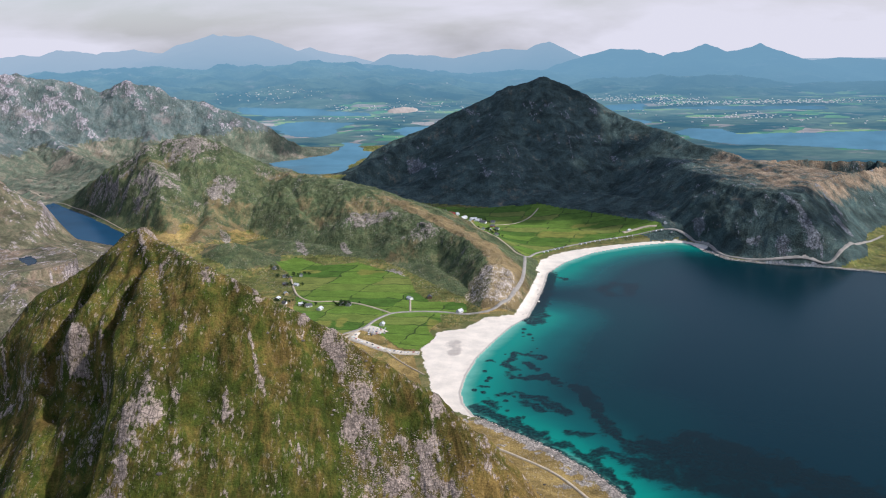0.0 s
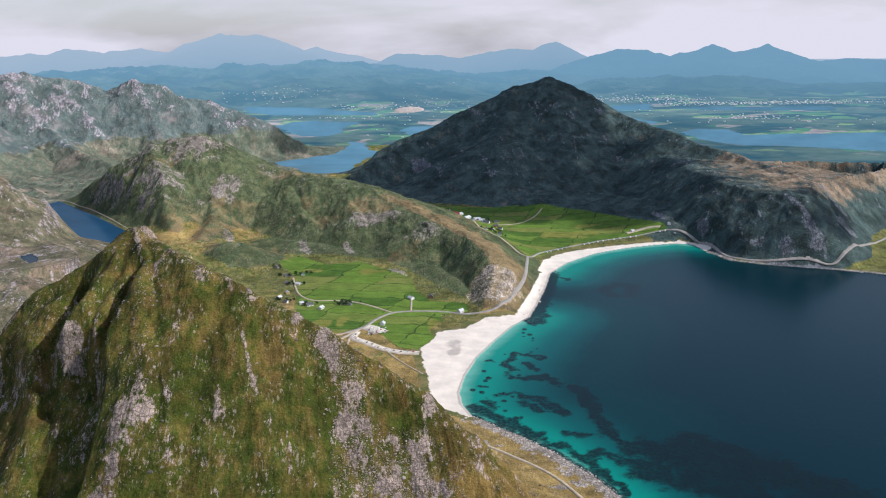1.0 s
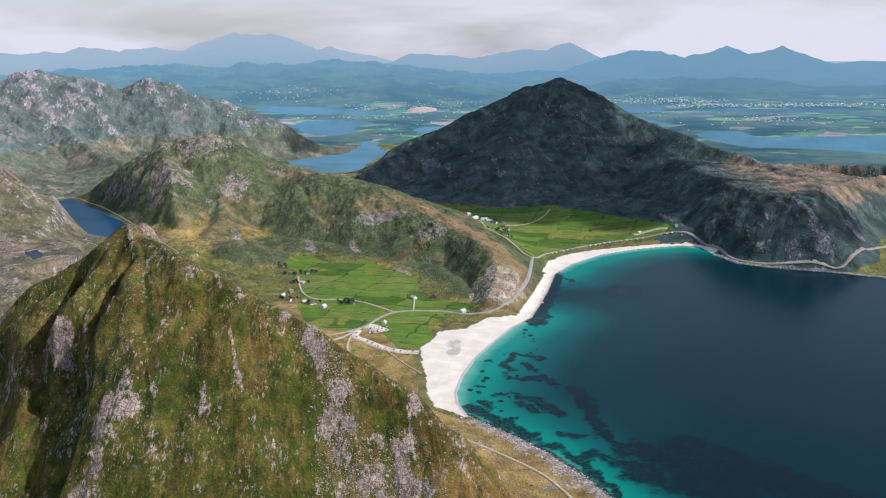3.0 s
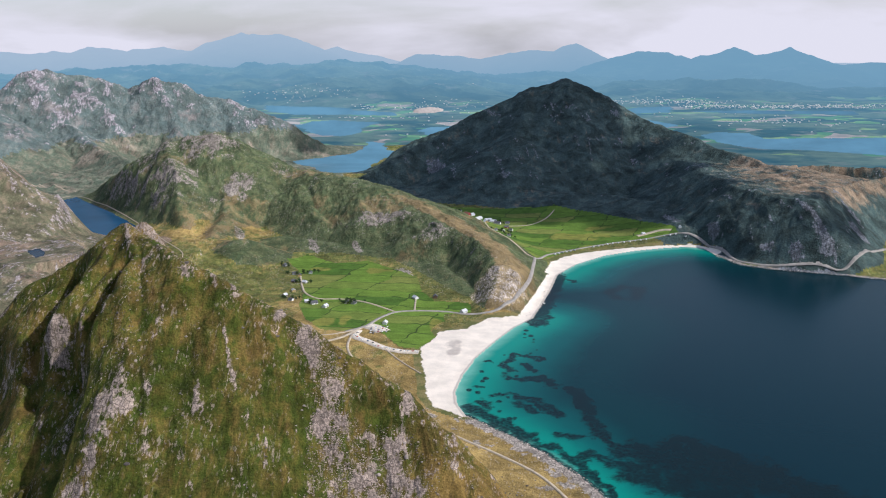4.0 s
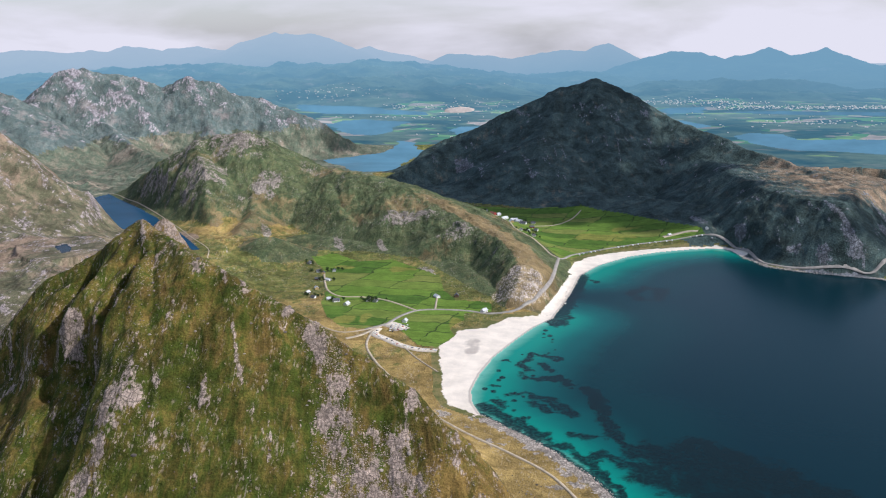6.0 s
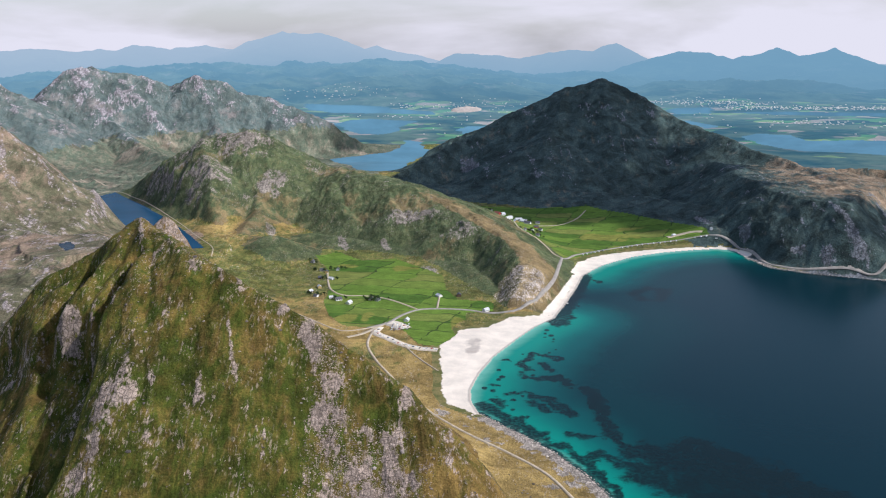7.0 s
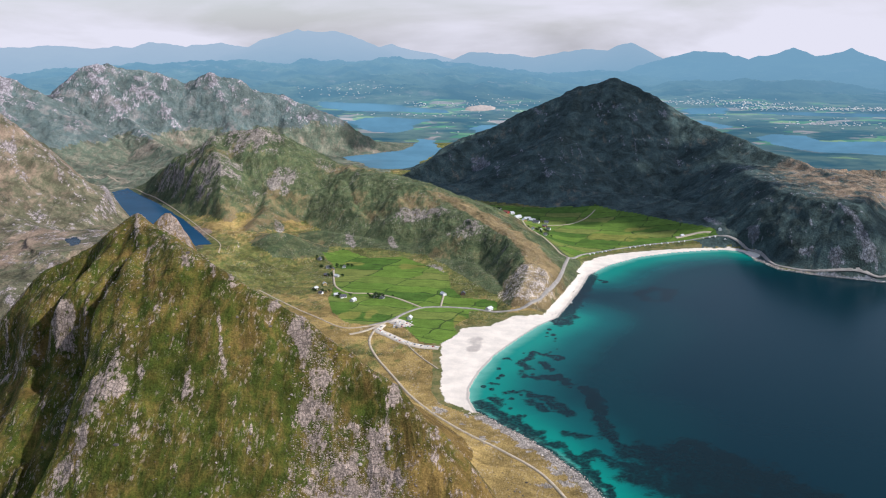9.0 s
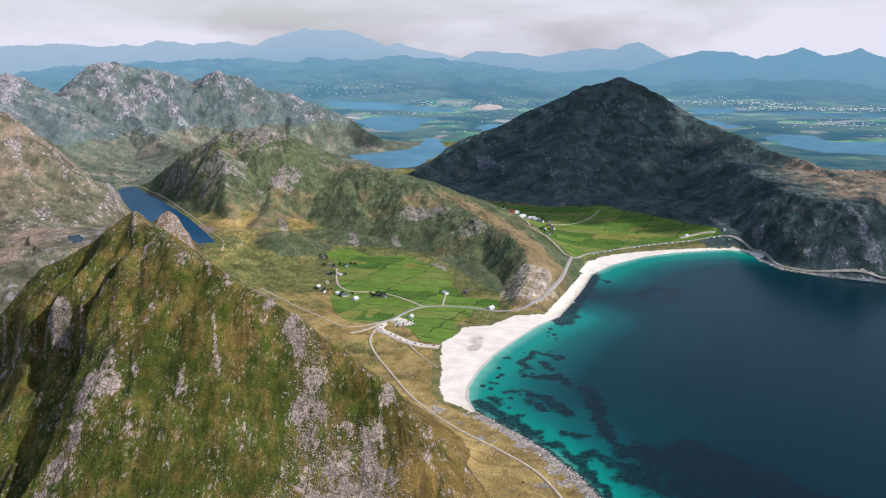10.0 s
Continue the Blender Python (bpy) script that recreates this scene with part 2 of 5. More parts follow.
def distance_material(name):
    """Far woods, heath and farm plots at their true size, fading with the range under haze that is painted in as glow.
    """
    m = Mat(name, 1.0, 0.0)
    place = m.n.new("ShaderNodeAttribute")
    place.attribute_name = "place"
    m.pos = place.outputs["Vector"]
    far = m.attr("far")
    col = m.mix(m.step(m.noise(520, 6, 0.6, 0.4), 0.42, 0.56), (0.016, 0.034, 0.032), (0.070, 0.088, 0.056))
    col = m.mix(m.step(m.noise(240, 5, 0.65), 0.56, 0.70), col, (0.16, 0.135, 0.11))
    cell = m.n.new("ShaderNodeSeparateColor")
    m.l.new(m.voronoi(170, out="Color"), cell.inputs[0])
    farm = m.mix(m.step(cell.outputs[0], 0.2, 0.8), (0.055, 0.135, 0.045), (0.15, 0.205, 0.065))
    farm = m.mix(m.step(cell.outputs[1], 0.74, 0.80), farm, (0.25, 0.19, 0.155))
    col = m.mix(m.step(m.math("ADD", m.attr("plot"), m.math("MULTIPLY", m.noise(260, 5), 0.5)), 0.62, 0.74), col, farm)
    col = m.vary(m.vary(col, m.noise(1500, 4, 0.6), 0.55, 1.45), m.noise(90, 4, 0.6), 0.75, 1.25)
    # haze put into the colour: the land's own tone dims with range
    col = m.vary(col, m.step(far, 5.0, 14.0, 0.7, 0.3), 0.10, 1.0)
    # airlight put into the emission, paler the farther the land lies
    haze_glow = m.mix(m.step(far, 4.4, 7.6), (0.030, 0.090, 0.135), (0.080, 0.180, 0.250))
    haze_glow = m.mix(m.step(far, 7.4, 11.2), haze_glow, (0.185, 0.345, 0.465))
    haze_glow = m.mix(m.step(far, 11.0, 15.5), haze_glow, (0.40, 0.50, 0.60))
    m.put(m.b.inputs["Emission Color"], haze_glow)
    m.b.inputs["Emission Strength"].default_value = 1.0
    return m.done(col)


M_DISTANCE = distance_material("hazed_distant_land")
# paler, bluer copy of the lake water, with the sky's sheen in its colour
M_FARLAKE = lake_material("sky_tinted_water", (0.11, 0.235, 0.32))

# ---- the lie of the land ----
CX, CY, EYE_Z = 65.0, -5.0, 480.0      # middle of the sheet of land
NEAR_LIMIT, FAR_LIMIT = 4000.0, 4900.0  # past 4 km the distance is drawn in towards the horizon


def gradient_noise(x, y, seed):
    xi, yi = np.floor(x).astype(np.int64), np.floor(y).astype(np.int64)
    fx, fy = x - xi, y - yi
    u, v = fx * fx * fx * (fx * (fx * 6 - 15) + 10), fy * fy * fy * (fy * (fy * 6 - 15) + 10)

    def corner(i, j):
        h = ((xi + i) * 374761393 + (yi + j) * 668265263 + seed * 974711) & 0xFFFFFFFF
        h = ((h ^ (h >> 13)) * 1274126177) & 0xFFFFFFFF
        a = (h >> 8 & 1023) * (2 * np.pi / 1024)
        return np.cos(a) * (fx - i) + np.sin(a) * (fy - j)

    a, b, c, d = corner(0, 0), corner(1, 0), corner(0, 1), corner(1, 1)
    return (a + u * (b - a) + v * ((c + u * (d - c)) - (a + u * (b - a)))) * 1.45


def fbm(x, y, size, octaves, seed, gain=0.5):
    total, amp, norm = 0.0, 1.0, 0.0
    for k in range(octaves):
        total = total + amp * gradient_noise(x / size, y / size, seed + k * 17)
        norm, amp, size = norm + amp, amp * gain, size / 2.07
    return total / norm


def ridged(x, y, size, octaves, seed, gain=0.5):
    total, amp, norm = 0.0, 1.0, 0.0
    for k in range(octaves):
        total = total + amp * (1 - 2 * np.abs(gradient_noise(x / size, y / size, seed + k * 13)))
        norm, amp, size = norm + amp, amp * gain, size / 2.1
    return total / norm


def smooth(v, lo, hi):
    t = np.clip((v - lo) / (hi - lo), 0, 1)
    return t * t * (3 - 2 * t)


def to_line(x, y, pts):
    """Distance to a line of points, how far along it (in segments), and the side (+ left)."""
    best, along, side = np.full(x.shape, 1e9), np.zeros(x.shape), np.zeros(x.shape)
    for k in range(len(pts) - 1):
        (ax, ay), (bx, by) = pts[k][:2], pts[k + 1][:2]
        dx, dy = bx - ax, by - ay
        t = np.clip(((x - ax) * dx + (y - ay) * dy) / (dx * dx + dy * dy), 0, 1)
        d = np.hypot(x - ax - t * dx, y - ay - t * dy)
        near = d < best
        best, along = np.where(near, d, best), np.where(near, k + t, along)
        side = np.where(near, np.sign(dx * (y - ay) - dy * (x - ax)), side)
    return best, along, side


def inside(x, y, pts):
    res = np.zeros(x.shape, bool)
    for k in range(len(pts)):
        (ax, ay), (bx, by) = pts[k], pts[(k + 1) % len(pts)]
        if ay != by:
            res ^= ((ay > y) != (by > y)) & (x < (bx - ax) * (y - ay) / (by - ay) + ax)
    return res


def signed(x, y, pts):
    """Distance to a closed outline, positive inside."""
    d = to_line(x, y, [*pts, pts[0]])[0]
    return np.where(inside(x, y, pts), d, -d)


def ridge(x, y, pts, left, right, bend=400.0, round_top=8.0):
    """The height of a mountain ridge: a crest line of (x, y, z) with a slope to its left and one to its right that flatten out below."""
    best = np.full(x.shape, -1e3)
    for k in range(len(pts) - 1):
        (ax, ay, az), (bx, by, bz) = pts[k], pts[k + 1]
        dx, dy = bx - ax, by - ay
        t = np.clip(((x - ax) * dx + (y - ay) * dy) / (dx * dx + dy * dy), 0, 1)
        d = np.hypot(x - ax - t * dx, y - ay - t * dy)
        cross = (dx * (y - ay) - dy * (x - ax)) / (np.hypot(dx, dy) * np.maximum(d, 1e-3))
        s = left + (right - left) * (0.5 - 0.5 * np.clip(cross * 1.5, -1, 1))
        d = np.sqrt(d * d + round_top * round_top) - round_top
        best = np.maximum(best, az + t * (bz - az) - s * bend * np.log1p(d / bend))
    return best


def soft_max(fields, k):
    top = np.maximum.reduce(fields)
    return top + k * np.log(sum(np.exp(np.maximum((f - top) / k, -40)) for f in fields))


# the coast of the bay, from the near shore round both beaches to the far headland
COAST = [(192, 941), (171, 992), (131, 1063), (98, 1106), (65, 1144), (36, 1180), (23, 1225), (21, 1268), (31, 1338), (50, 1415), (82, 1499),
         (115, 1577), (150, 1634), (172, 1719), (200, 1844), (222, 1962), (271, 2059), (348, 2151), (423, 2201), (497, 2232), (555, 2247),
         (590, 2228), (603, 2146), (634, 2054), (695, 2010), (801, 1968), (913, 1903)]
SEA = [*COAST, (1250, 1800), (2200, 1500), (4900, 1300), (4900, -4900), (-4900, -4900), (-4900, -600), (-2500, 150), (-900, 330),
       (-400, 400), (-150, 440), (60, 500), (170, 620), (220, 760), (225, 860)]
SAND_BAY = [(36, 1175), (-4, 1205), (-19, 1249), (-24, 1316), (-32, 1388), (-40, 1455), (-19, 1505), (-12, 1541), (35, 1566), (68, 1627), (109, 1636),
            (145, 1650), (200, 1600), (200, 1300), (80, 1200)]
SAND_FAR = [(215, 1950), (193, 1973), (201, 2037), (250, 2127), (304, 2178), (390, 2222), (484, 2254), (568, 2266), (600, 2240), (640, 2180), (400, 2050)]
SAND_MID = [(140, 1625), (126, 1650), (142, 1700), (166, 1800), (188, 1900), (200, 1962), (240, 1960), (240, 1900), (220, 1800), (195, 1700), (170, 1630)]
FIELD_BAY = [(-370, 2038), (-335, 2105), (-263, 2033), (-188, 2041), (-112, 1951), (-70, 1890), (-57, 1797), (-28, 1728), (40, 1709), (40, 1663),
             (-10, 1642), (-5, 1605), (-28, 1551), (-17, 1505), (-43, 1451), (-73, 1458), (-108, 1527), (-134, 1568), (-170, 1532), (-214, 1540), (-250, 1598),
             (-276, 1682), (-286, 1789), (-327, 1961)]
FIELD_FAR = [(-60, 2760), (46, 2740), (131, 2700), (274, 2690), (377, 2580), (478, 2450), (548, 2365), (548, 2305), (429, 2292), (303, 2230),
             (190, 2075), (131, 2170), (77, 2352)]
TARN = [(-1158, 2689), (-1142, 2760), (-1031, 2616), (-926, 2478), (-783, 2276), (-675, 2102), (-604, 1980), (-637, 1964), (-754, 2120),
        (-897, 2232), (-992, 2378)]
POOL = [(-676, 1476), (-664, 1494), (-652, 1478), (-640, 1462), (-632, 1436), (-640, 1426), (-652, 1444), (-660, 1450)]
SOUNDS = [[(-740, 4030), (-603, 4228), (-493, 4372), (-491, 4522), (-498, 4852), (-398, 4796), (-382, 4524), (-306, 4283), (-347, 4000), (-384, 3752), (-422, 3663), (-548, 3680), (-644, 3850)],
          [(-1083, 5923), (-1040, 6246), (-905, 6345), (-733, 6200), (-560, 6106), (-647, 5676), (-615, 5301), (-690, 5163), (-795, 5228), (-943, 5516)],
          [(-1755, 8060), (-1416, 7822), (-1017, 7668), (-871, 7300), (-587, 7080), (-524, 6720), (-823, 6820), (-1261, 6900), (-1515, 7196)],
          [(1240, 5100), (1359, 5265), (1521, 5201), (1530, 4925), (1725, 4929), (1903, 4904), (2600, 4950), (2206, 3842), (1667, 4251), (1548, 4381), (1362, 4423), (1273, 4567), (1243, 4890)],
          [(1157, 7177), (1279, 7460), (1554, 7460), (1427, 6820), (1183, 6780)], [(1090, 6209), (1180, 6200), (1240, 5697), (1150, 5600), (1090, 5899)],
          [(1500, 6930), (1986, 7020), (2700, 6850), (2600, 6500), (1941, 6680)], [(-300, 5450), (-223, 5720), (-80, 5720), (-75, 5260), (-199, 5200)]]

# crest lines
NEAR_RIDGES = [([(-398, 1200, 214), (-376, 1090, 226), (-335, 990, 278), (-312, 950, 302), (-296, 925, 308), (-255, 872, 292), (-214, 826, 289), (-183, 817, 275),
                 (-148, 808, 258), (-100, 806, 237), (-60, 797, 212), (-18, 772, 187), (25, 738, 163), (56, 694, 128), (86, 662, 84), (112, 630, 35)], 1.35, 0.86),
               ([(-296, 925, 308), (-276, 860, 290), (-259, 803, 274), (-250, 765, 246), (-242, 729, 221), (-243, 716, 209), (-245, 689, 164), (-250, 668, 144), (-255, 630, 105), (-260, 560, 60)], 0.92, 1.0, 3.0),
               ([(-303, 915, 300), (-309, 870, 280), (-314, 824, 260), (-322, 803, 238)], 0.95, 1.7, 4.0),
               ([(-304, 935, 302), (-345, 925, 276), (-388, 908, 251)], 1.2, 1.3),
               ([(-388, 908, 251), (-380, 855, 214), (-371, 806, 190), (-385, 760, 172), (-398, 720, 150), (-412, 660, 112)], 0.8, 1.7),
               ([(-388, 908, 248), (-415, 912, 206), (-460, 922, 152), (-560, 900, 60)], 1.3, 1.3),
               ([(-440, 1420, 150), (-405, 1262, 236), (-389, 1238, 253), (-398, 1200, 214)], 2.4, 1.3)]
HILL_RIDGES = [([(-1000, 2620, 70), (-930, 2600, 118), (-865, 2610, 156), (-787, 2617, 226), (-682, 2640, 248), (-629, 2650, 218), (-533, 2660, 170), (-433, 2640, 139),
                 (-315, 2520, 133)], 0.5, 0.66),
               ([(-433, 2640, 139), (-315, 2513, 133), (-228, 2446, 124), (-127, 2337, 102), (-62, 2243, 86), (-20, 2150, 80)], 0.45, 0.60, 60.0),
               ([(-62, 2243, 86), (-20, 2150, 82), (0, 2120, 79), (50, 2020, 70), (86, 1900, 62), (100, 1810, 56), (98, 1755, 43), (86, 1700, 28), (74, 1672, 10)], 0.45, 0.92, 16.0),
               ([(-420, 2210, 36), (-250, 2165, 22), (-130, 2065, 17), (-50, 1980, 19), (10, 1880, 18), (50, 1790, 16)], 0.3, 0.2),
               ([(-682, 2640, 250), (-640, 2520, 150), (-600, 2430, 105), (-570, 2250, 62), (-560, 2120, 48)], 0.6, 0.75),
               ([(-800, 2600, 226), (-760, 2480, 190), (-722, 2408, 160), (-696, 2330, 116), (-650, 2210, 62)], 0.62, 0.95),
               ([(-520, 2110, 46), (-475, 2055, 58), (-420, 2040, 34)], 0.5, 0.55, 30.0),
               ([(-420, 2480, 118), (-335, 2290, 60), (-325, 2240, 36)], 0.5, 0.55),
               ([(-250, 2380, 108), (-214, 2265, 80), (-190, 2190, 44)], 0.55, 0.6)]
DARK_RIDGES = [([(-420, 3080, 20), (-312, 3084, 68), (-118, 3300, 157), (102, 3400, 262), (250, 3430, 330), (376, 3430, 362), (480, 3380, 312), (586, 3298, 242), (750, 3010, 180),
                 (858, 2770, 145), (904, 2480, 136)], 0.62, 0.66),
               ([(250, 3430, 330), (180, 3150, 190), (150, 2950, 100)], 0.5, 0.5),
               ([(-220, 3020, 42), (130, 2880, 46), (420, 2740, 54), (600, 2500, 54), (640, 2300, 40)], 0.3, 0.24)]
# the flat top behind the headland, and its height
TOP = [(586, 3290), (680, 2900), (680, 2600), (690, 2350), (750, 2180), (805, 2108), (900, 2300), (1042, 2470), (1235, 2600), (1330, 2640), (1150, 2740), (880, 2790), (720, 2980)]
# clefts down the left side of the near mountain: line, depth, half width
CLEFTS = [([(-284, 862), (-284, 815), (-290, 780)], 22, 7), ([(-296, 770), (-316, 732), (-326, 712), (-345, 650)], 12, 9), ([(-344, 896), (-347, 850), (-352, 815), (-343, 794)], 34, 11)]
# hollows with a cliff band along their upper rim: outline, depth
HOLLOWS = [([(-480, 880), (-398, 866), (-362, 817), (-340, 803), (-322, 799), (-303, 801), (-285, 782), (-275, 730), (-280, 640), (-330, 580), (-480, 600)], 36)]
# the gentle floor of the hollow
BENCH = [(-350, 800, 220), (-352, 735, 180), (-366, 665, 134), (-385, 600, 98)]
LEFT_RIDGES = [([(-540, 1140, 118), (-600, 1310, 158), (-690, 1470, 160), (-905, 1690, 160)], 0.1, 0.45),
               ([(-905, 1690, 160), (-1050, 1850, 205), (-1110, 1940, 312), (-1350, 2050, 400), (-1900, 2200, 440)], 0.50, 1.1),
               ([(-1060, 1950, 250), (-1260, 2200, 170), (-1480, 2600, 130)], 0.5, 0.5),
               ([(-1061, 1961, 330), (-1082, 2090, 281), (-1090, 2223, 226), (-1096, 2357, 166), (-1104, 2490, 106), (-1150, 2640, 60)], 0.35, 0.95)]
CRAG_RIDGES = [([(-2600, 3200, 350), (-1988, 3504, 350), (-1919, 3544, 338), (-1868, 3573, 308), (-1850, 3640, 250), (-1892, 3788, 250), (-1942, 3987, 292), (-1908, 4117, 382),
                 (-1841, 4204, 412), (-1764, 4239, 392), (-1628, 4297, 358), (-1525, 4338, 318), (-1410, 4327, 350), (-1302, 4364, 328), (-1190, 4346, 264), (-1066, 4330, 238),
                 (-950, 4340, 196), (-794, 4355, 130), (-612, 4369, 44), (-494, 4377, 0)], 1.0, 0.62),
               ([(-1800, 4135, 345), (-1650, 3900, 190), (-1400, 3550, 110), (-1050, 3150, 80)], 0.5, 0.5),
               ([(-1380, 4265, 285), (-1250, 4050, 170), (-1150, 3800, 90)], 0.55, 0.5),
               ([(-1050, 4270, 185), (-1000, 4050, 110), (-900, 3750, 60)], 0.5, 0.5)]


def seen_far(rows):
    """A far crest line from bearing (degrees right of north), height and range in kilometres."""
    return [(CX + r * 1000 * math.sin(radians(b)), CY + r * 1000 * math.cos(radians(b)), z) for b, z, r in rows]


FAR_A = seen_far([(b, z, 15) for b, z in ((-38, 430), (-31, 412), (-27.8, 452), (-24.8, 436), (-23.1, 450), (-22.2, 501), (-21.4, 496), (-20.1, 433), (-19.8, 464), (-18.1, 512), (-16.9, 449), (-16, 411), (-15.7, 548), (-15, 605),
                                          (-14.2, 628), (-13.8, 712), (-13.5, 664), (-11.5, 670), (-10.7, 604), (-10.1, 465), (-9, 434), (-8.3, 473), (-7.7, 410), (-6.7, 363), (-5.1, 278), (-2.8, 168))])
FAR_B = seen_far([(b, z, 13.5) for b, z in ((-4.9, 240), (-3.7, 361), (-2.4, 355), (-1.1, 326), (0.3, 297), (1.9, 375), (3.6, 398), (4.7, 394), (5, 461), (5.7, 489), (6.4, 409), (6.9, 293), (7.6, 214), (9, 160))])
FAR_C = seen_far([(b, z, 11.5) for b, z in ((6.5, 243), (8.5, 367), (9.3, 396), (10.9, 371), (11.2, 325), (11.7, 337), (12.3, 290), (12.8, 333), (13.8, 343), (14.6, 435), (15.5, 344), (16.4, 353), (17.6, 412), (18.5, 315),
                                            (19.4, 251), (20.3, 224), (21.8, 245), (22.8, 261), (24.3, 212), (27.5, 300), (34, 260), (44, 240))])
FAR_D = seen_far([(-26, 240, 10.5), (-20.4, 270, 10.5), (-16.5, 290, 10.5), (-12.8, 290, 10.5), (-8.9, 320, 10.5), (-6.3, 290, 10.5), (-3, 219, 10.5), (0.4, 147, 10.5),
                  (3.7, 165, 10.5), (5.7, 150, 10.5)])
FAR_E = seen_far([(7, 77, 9.5), (10.3, 124, 9.5), (15.1, 125, 9.5), (19.7, 57, 9.5), (22.6, 55, 9.5), (27, 104, 9.5)])


def crests(x, y, size, octaves, seed, gain=0.5):
    """Sharp-crested relief, 0 to 1."""
    total, amp, norm = 0.0, 1.0, 0.0
    for k in range(octaves):
        n = 1 - np.minimum(1, 1.7 * np.abs(gradient_noise(x / size, y / size, seed + k * 11)))
        total = total + amp * n * n
        norm, amp, size = norm + amp, amp * gain, size / 2.08
        x, y = x + 0.2 * size * n, y + 31.7
    return total / norm


def land_height(x, y):
    """The height of the land, its mountain groups, the distance from the sea, and the bare base of the lowland."""
    shore = -signed(x, y, SEA)
    upland = smooth(-x, 380, 640) * smooth(y, 1150, 1500) * (1 - smooth(y, 3300, 3900))
    base = 3.0 + 7.0 * smooth(shore, 20, 400) + 38 * upland + 2.0 * fbm(x, y, 240, 4, 3) + 9 * smooth(-x, 330, 460) * smooth(y, 1250, 1450) * (crests(x, y, 90, 5, 4) - 0.3) + 26 * upland * (crests(x, y, 190, 6, 5) - 0.35)
    warp_x, warp_y = x + 14 * fbm(x, y, 130, 3, 21), y + 14 * fbm(x, y, 130, 3, 22)
    groups = [np.maximum.reduce([ridge(warp_x, warp_y, pts, a, b, 2500.0, *(top or (9.0,))) for pts, a, b, *top in rows])
              for rows in (NEAR_RIDGES, HILL_RIDGES, DARK_RIDGES, LEFT_RIDGES, CRAG_RIDGES)]
    groups[0] = np.maximum(groups[0], ridge(warp_x, warp_y, BENCH, 0.25, 1.6, 2500.0, 9.0) - 400 * smooth(x, -318, -290) - 400 * smooth(y, 800, 830))
    off = signed(warp_x, warp_y, TOP)
    groups[2] = np.maximum(groups[2], 130 + 5 * fbm(x, y, 150, 4, 23) - (0.85 - 0.25 * smooth(y, 2450, 2700)) * np.maximum(-off, 0) - 0.12 * np.maximum(x - 900, 0) * (off > 0))
    z = soft_max([base, *groups], 7.0)
    steep = smooth(z - base, 4, 50)
    near = 1 - smooth(np.hypot(x - CX, y - CY), 1000, 1600)
    rib = crests(x + 0.3 * y, y * 0.28, 40, 5, 31)
    rough = crests(x, y * 0.7, 120, 7, 41)
    hard = smooth(groups[1] - base, 10, 80) * (0.45 + 0.55 * smooth(-x, 150, 500)) * smooth(fbm(x, y, 260, 3, 43), -0.35, 0.3)
    z = z + steep * ((3.5 + 0.5 * near) * (rib - 0.3) + (9.0 - 4.0 * near + 5.0 * hard) * (rough - 0.3) + (3.0 * (1 - near) + 5.5 * hard) * (crests(x, y, 60, 5, 45, 0.6) - 0.3) + 2.0 * fbm(x, y, 18, 4, 51))
    z = z + 9 * smooth(groups[3] - base, 5, 80) * (crests(x, y, 110, 6, 44) - 0.35)
    z = z + smooth(groups[4] - base, 0, 80) * (26 * (crests(x + 0.3 * y, y * 0.6, 300, 8, 61, 0.55) - 0.3) + 11 * (crests(x, y * 0.8, 85, 6, 62, 0.55) - 0.3))
    west = near * smooth(-x, 200, 260) * smooth(groups[0] - base, 5, 40)
    z = z + west * (3 * (crests(x, y * 0.6, 48, 5, 47, 0.6) - 0.35))
    for pts, depth in HOLLOWS:
        z = z - depth * smooth(signed(warp_x, warp_y, pts), -4, 9 + 14 * smooth(-x, 330, 350)) * smooth(groups[0] - base, 10, 60)
    for pts, depth, wide in CLEFTS:
        d = to_line(warp_x, warp_y, pts)[0]
        z = z - depth * near * np.exp(-((d / wide) ** 2))
    d = -signed(x, y, TARN)
    z = np.where((groups[3] >= np.maximum(groups[1], groups[4])) & (d < 420), np.minimum(z, 49 + 0.30 * np.maximum(d, 0) + 0.9 * np.maximum(d - 25, 0) * smooth(-x, 800, 900) + 5 * crests(x, y, 60, 4, 46)), z)
    z = 1.0 + (z - 1.0) * smooth(shore, 8, 58)
    z = np.where(shore > 0, np.maximum(z, 0.4 + 0.05 * np.minimum(shore, 30)), z)
    for pts, level in ((TARN, 47.0), (POOL, 160.0)):
        d = -signed(x, y, pts)
        z = np.where(d < 90, level + 0.6 + (z - level - 0.6) * smooth(d, -2, 80), z)
        z = np.where((d >= 0) & (d < 60), np.maximum(z, level + 0.5 + 0.05 * d), z)
    return z, groups, shore, base


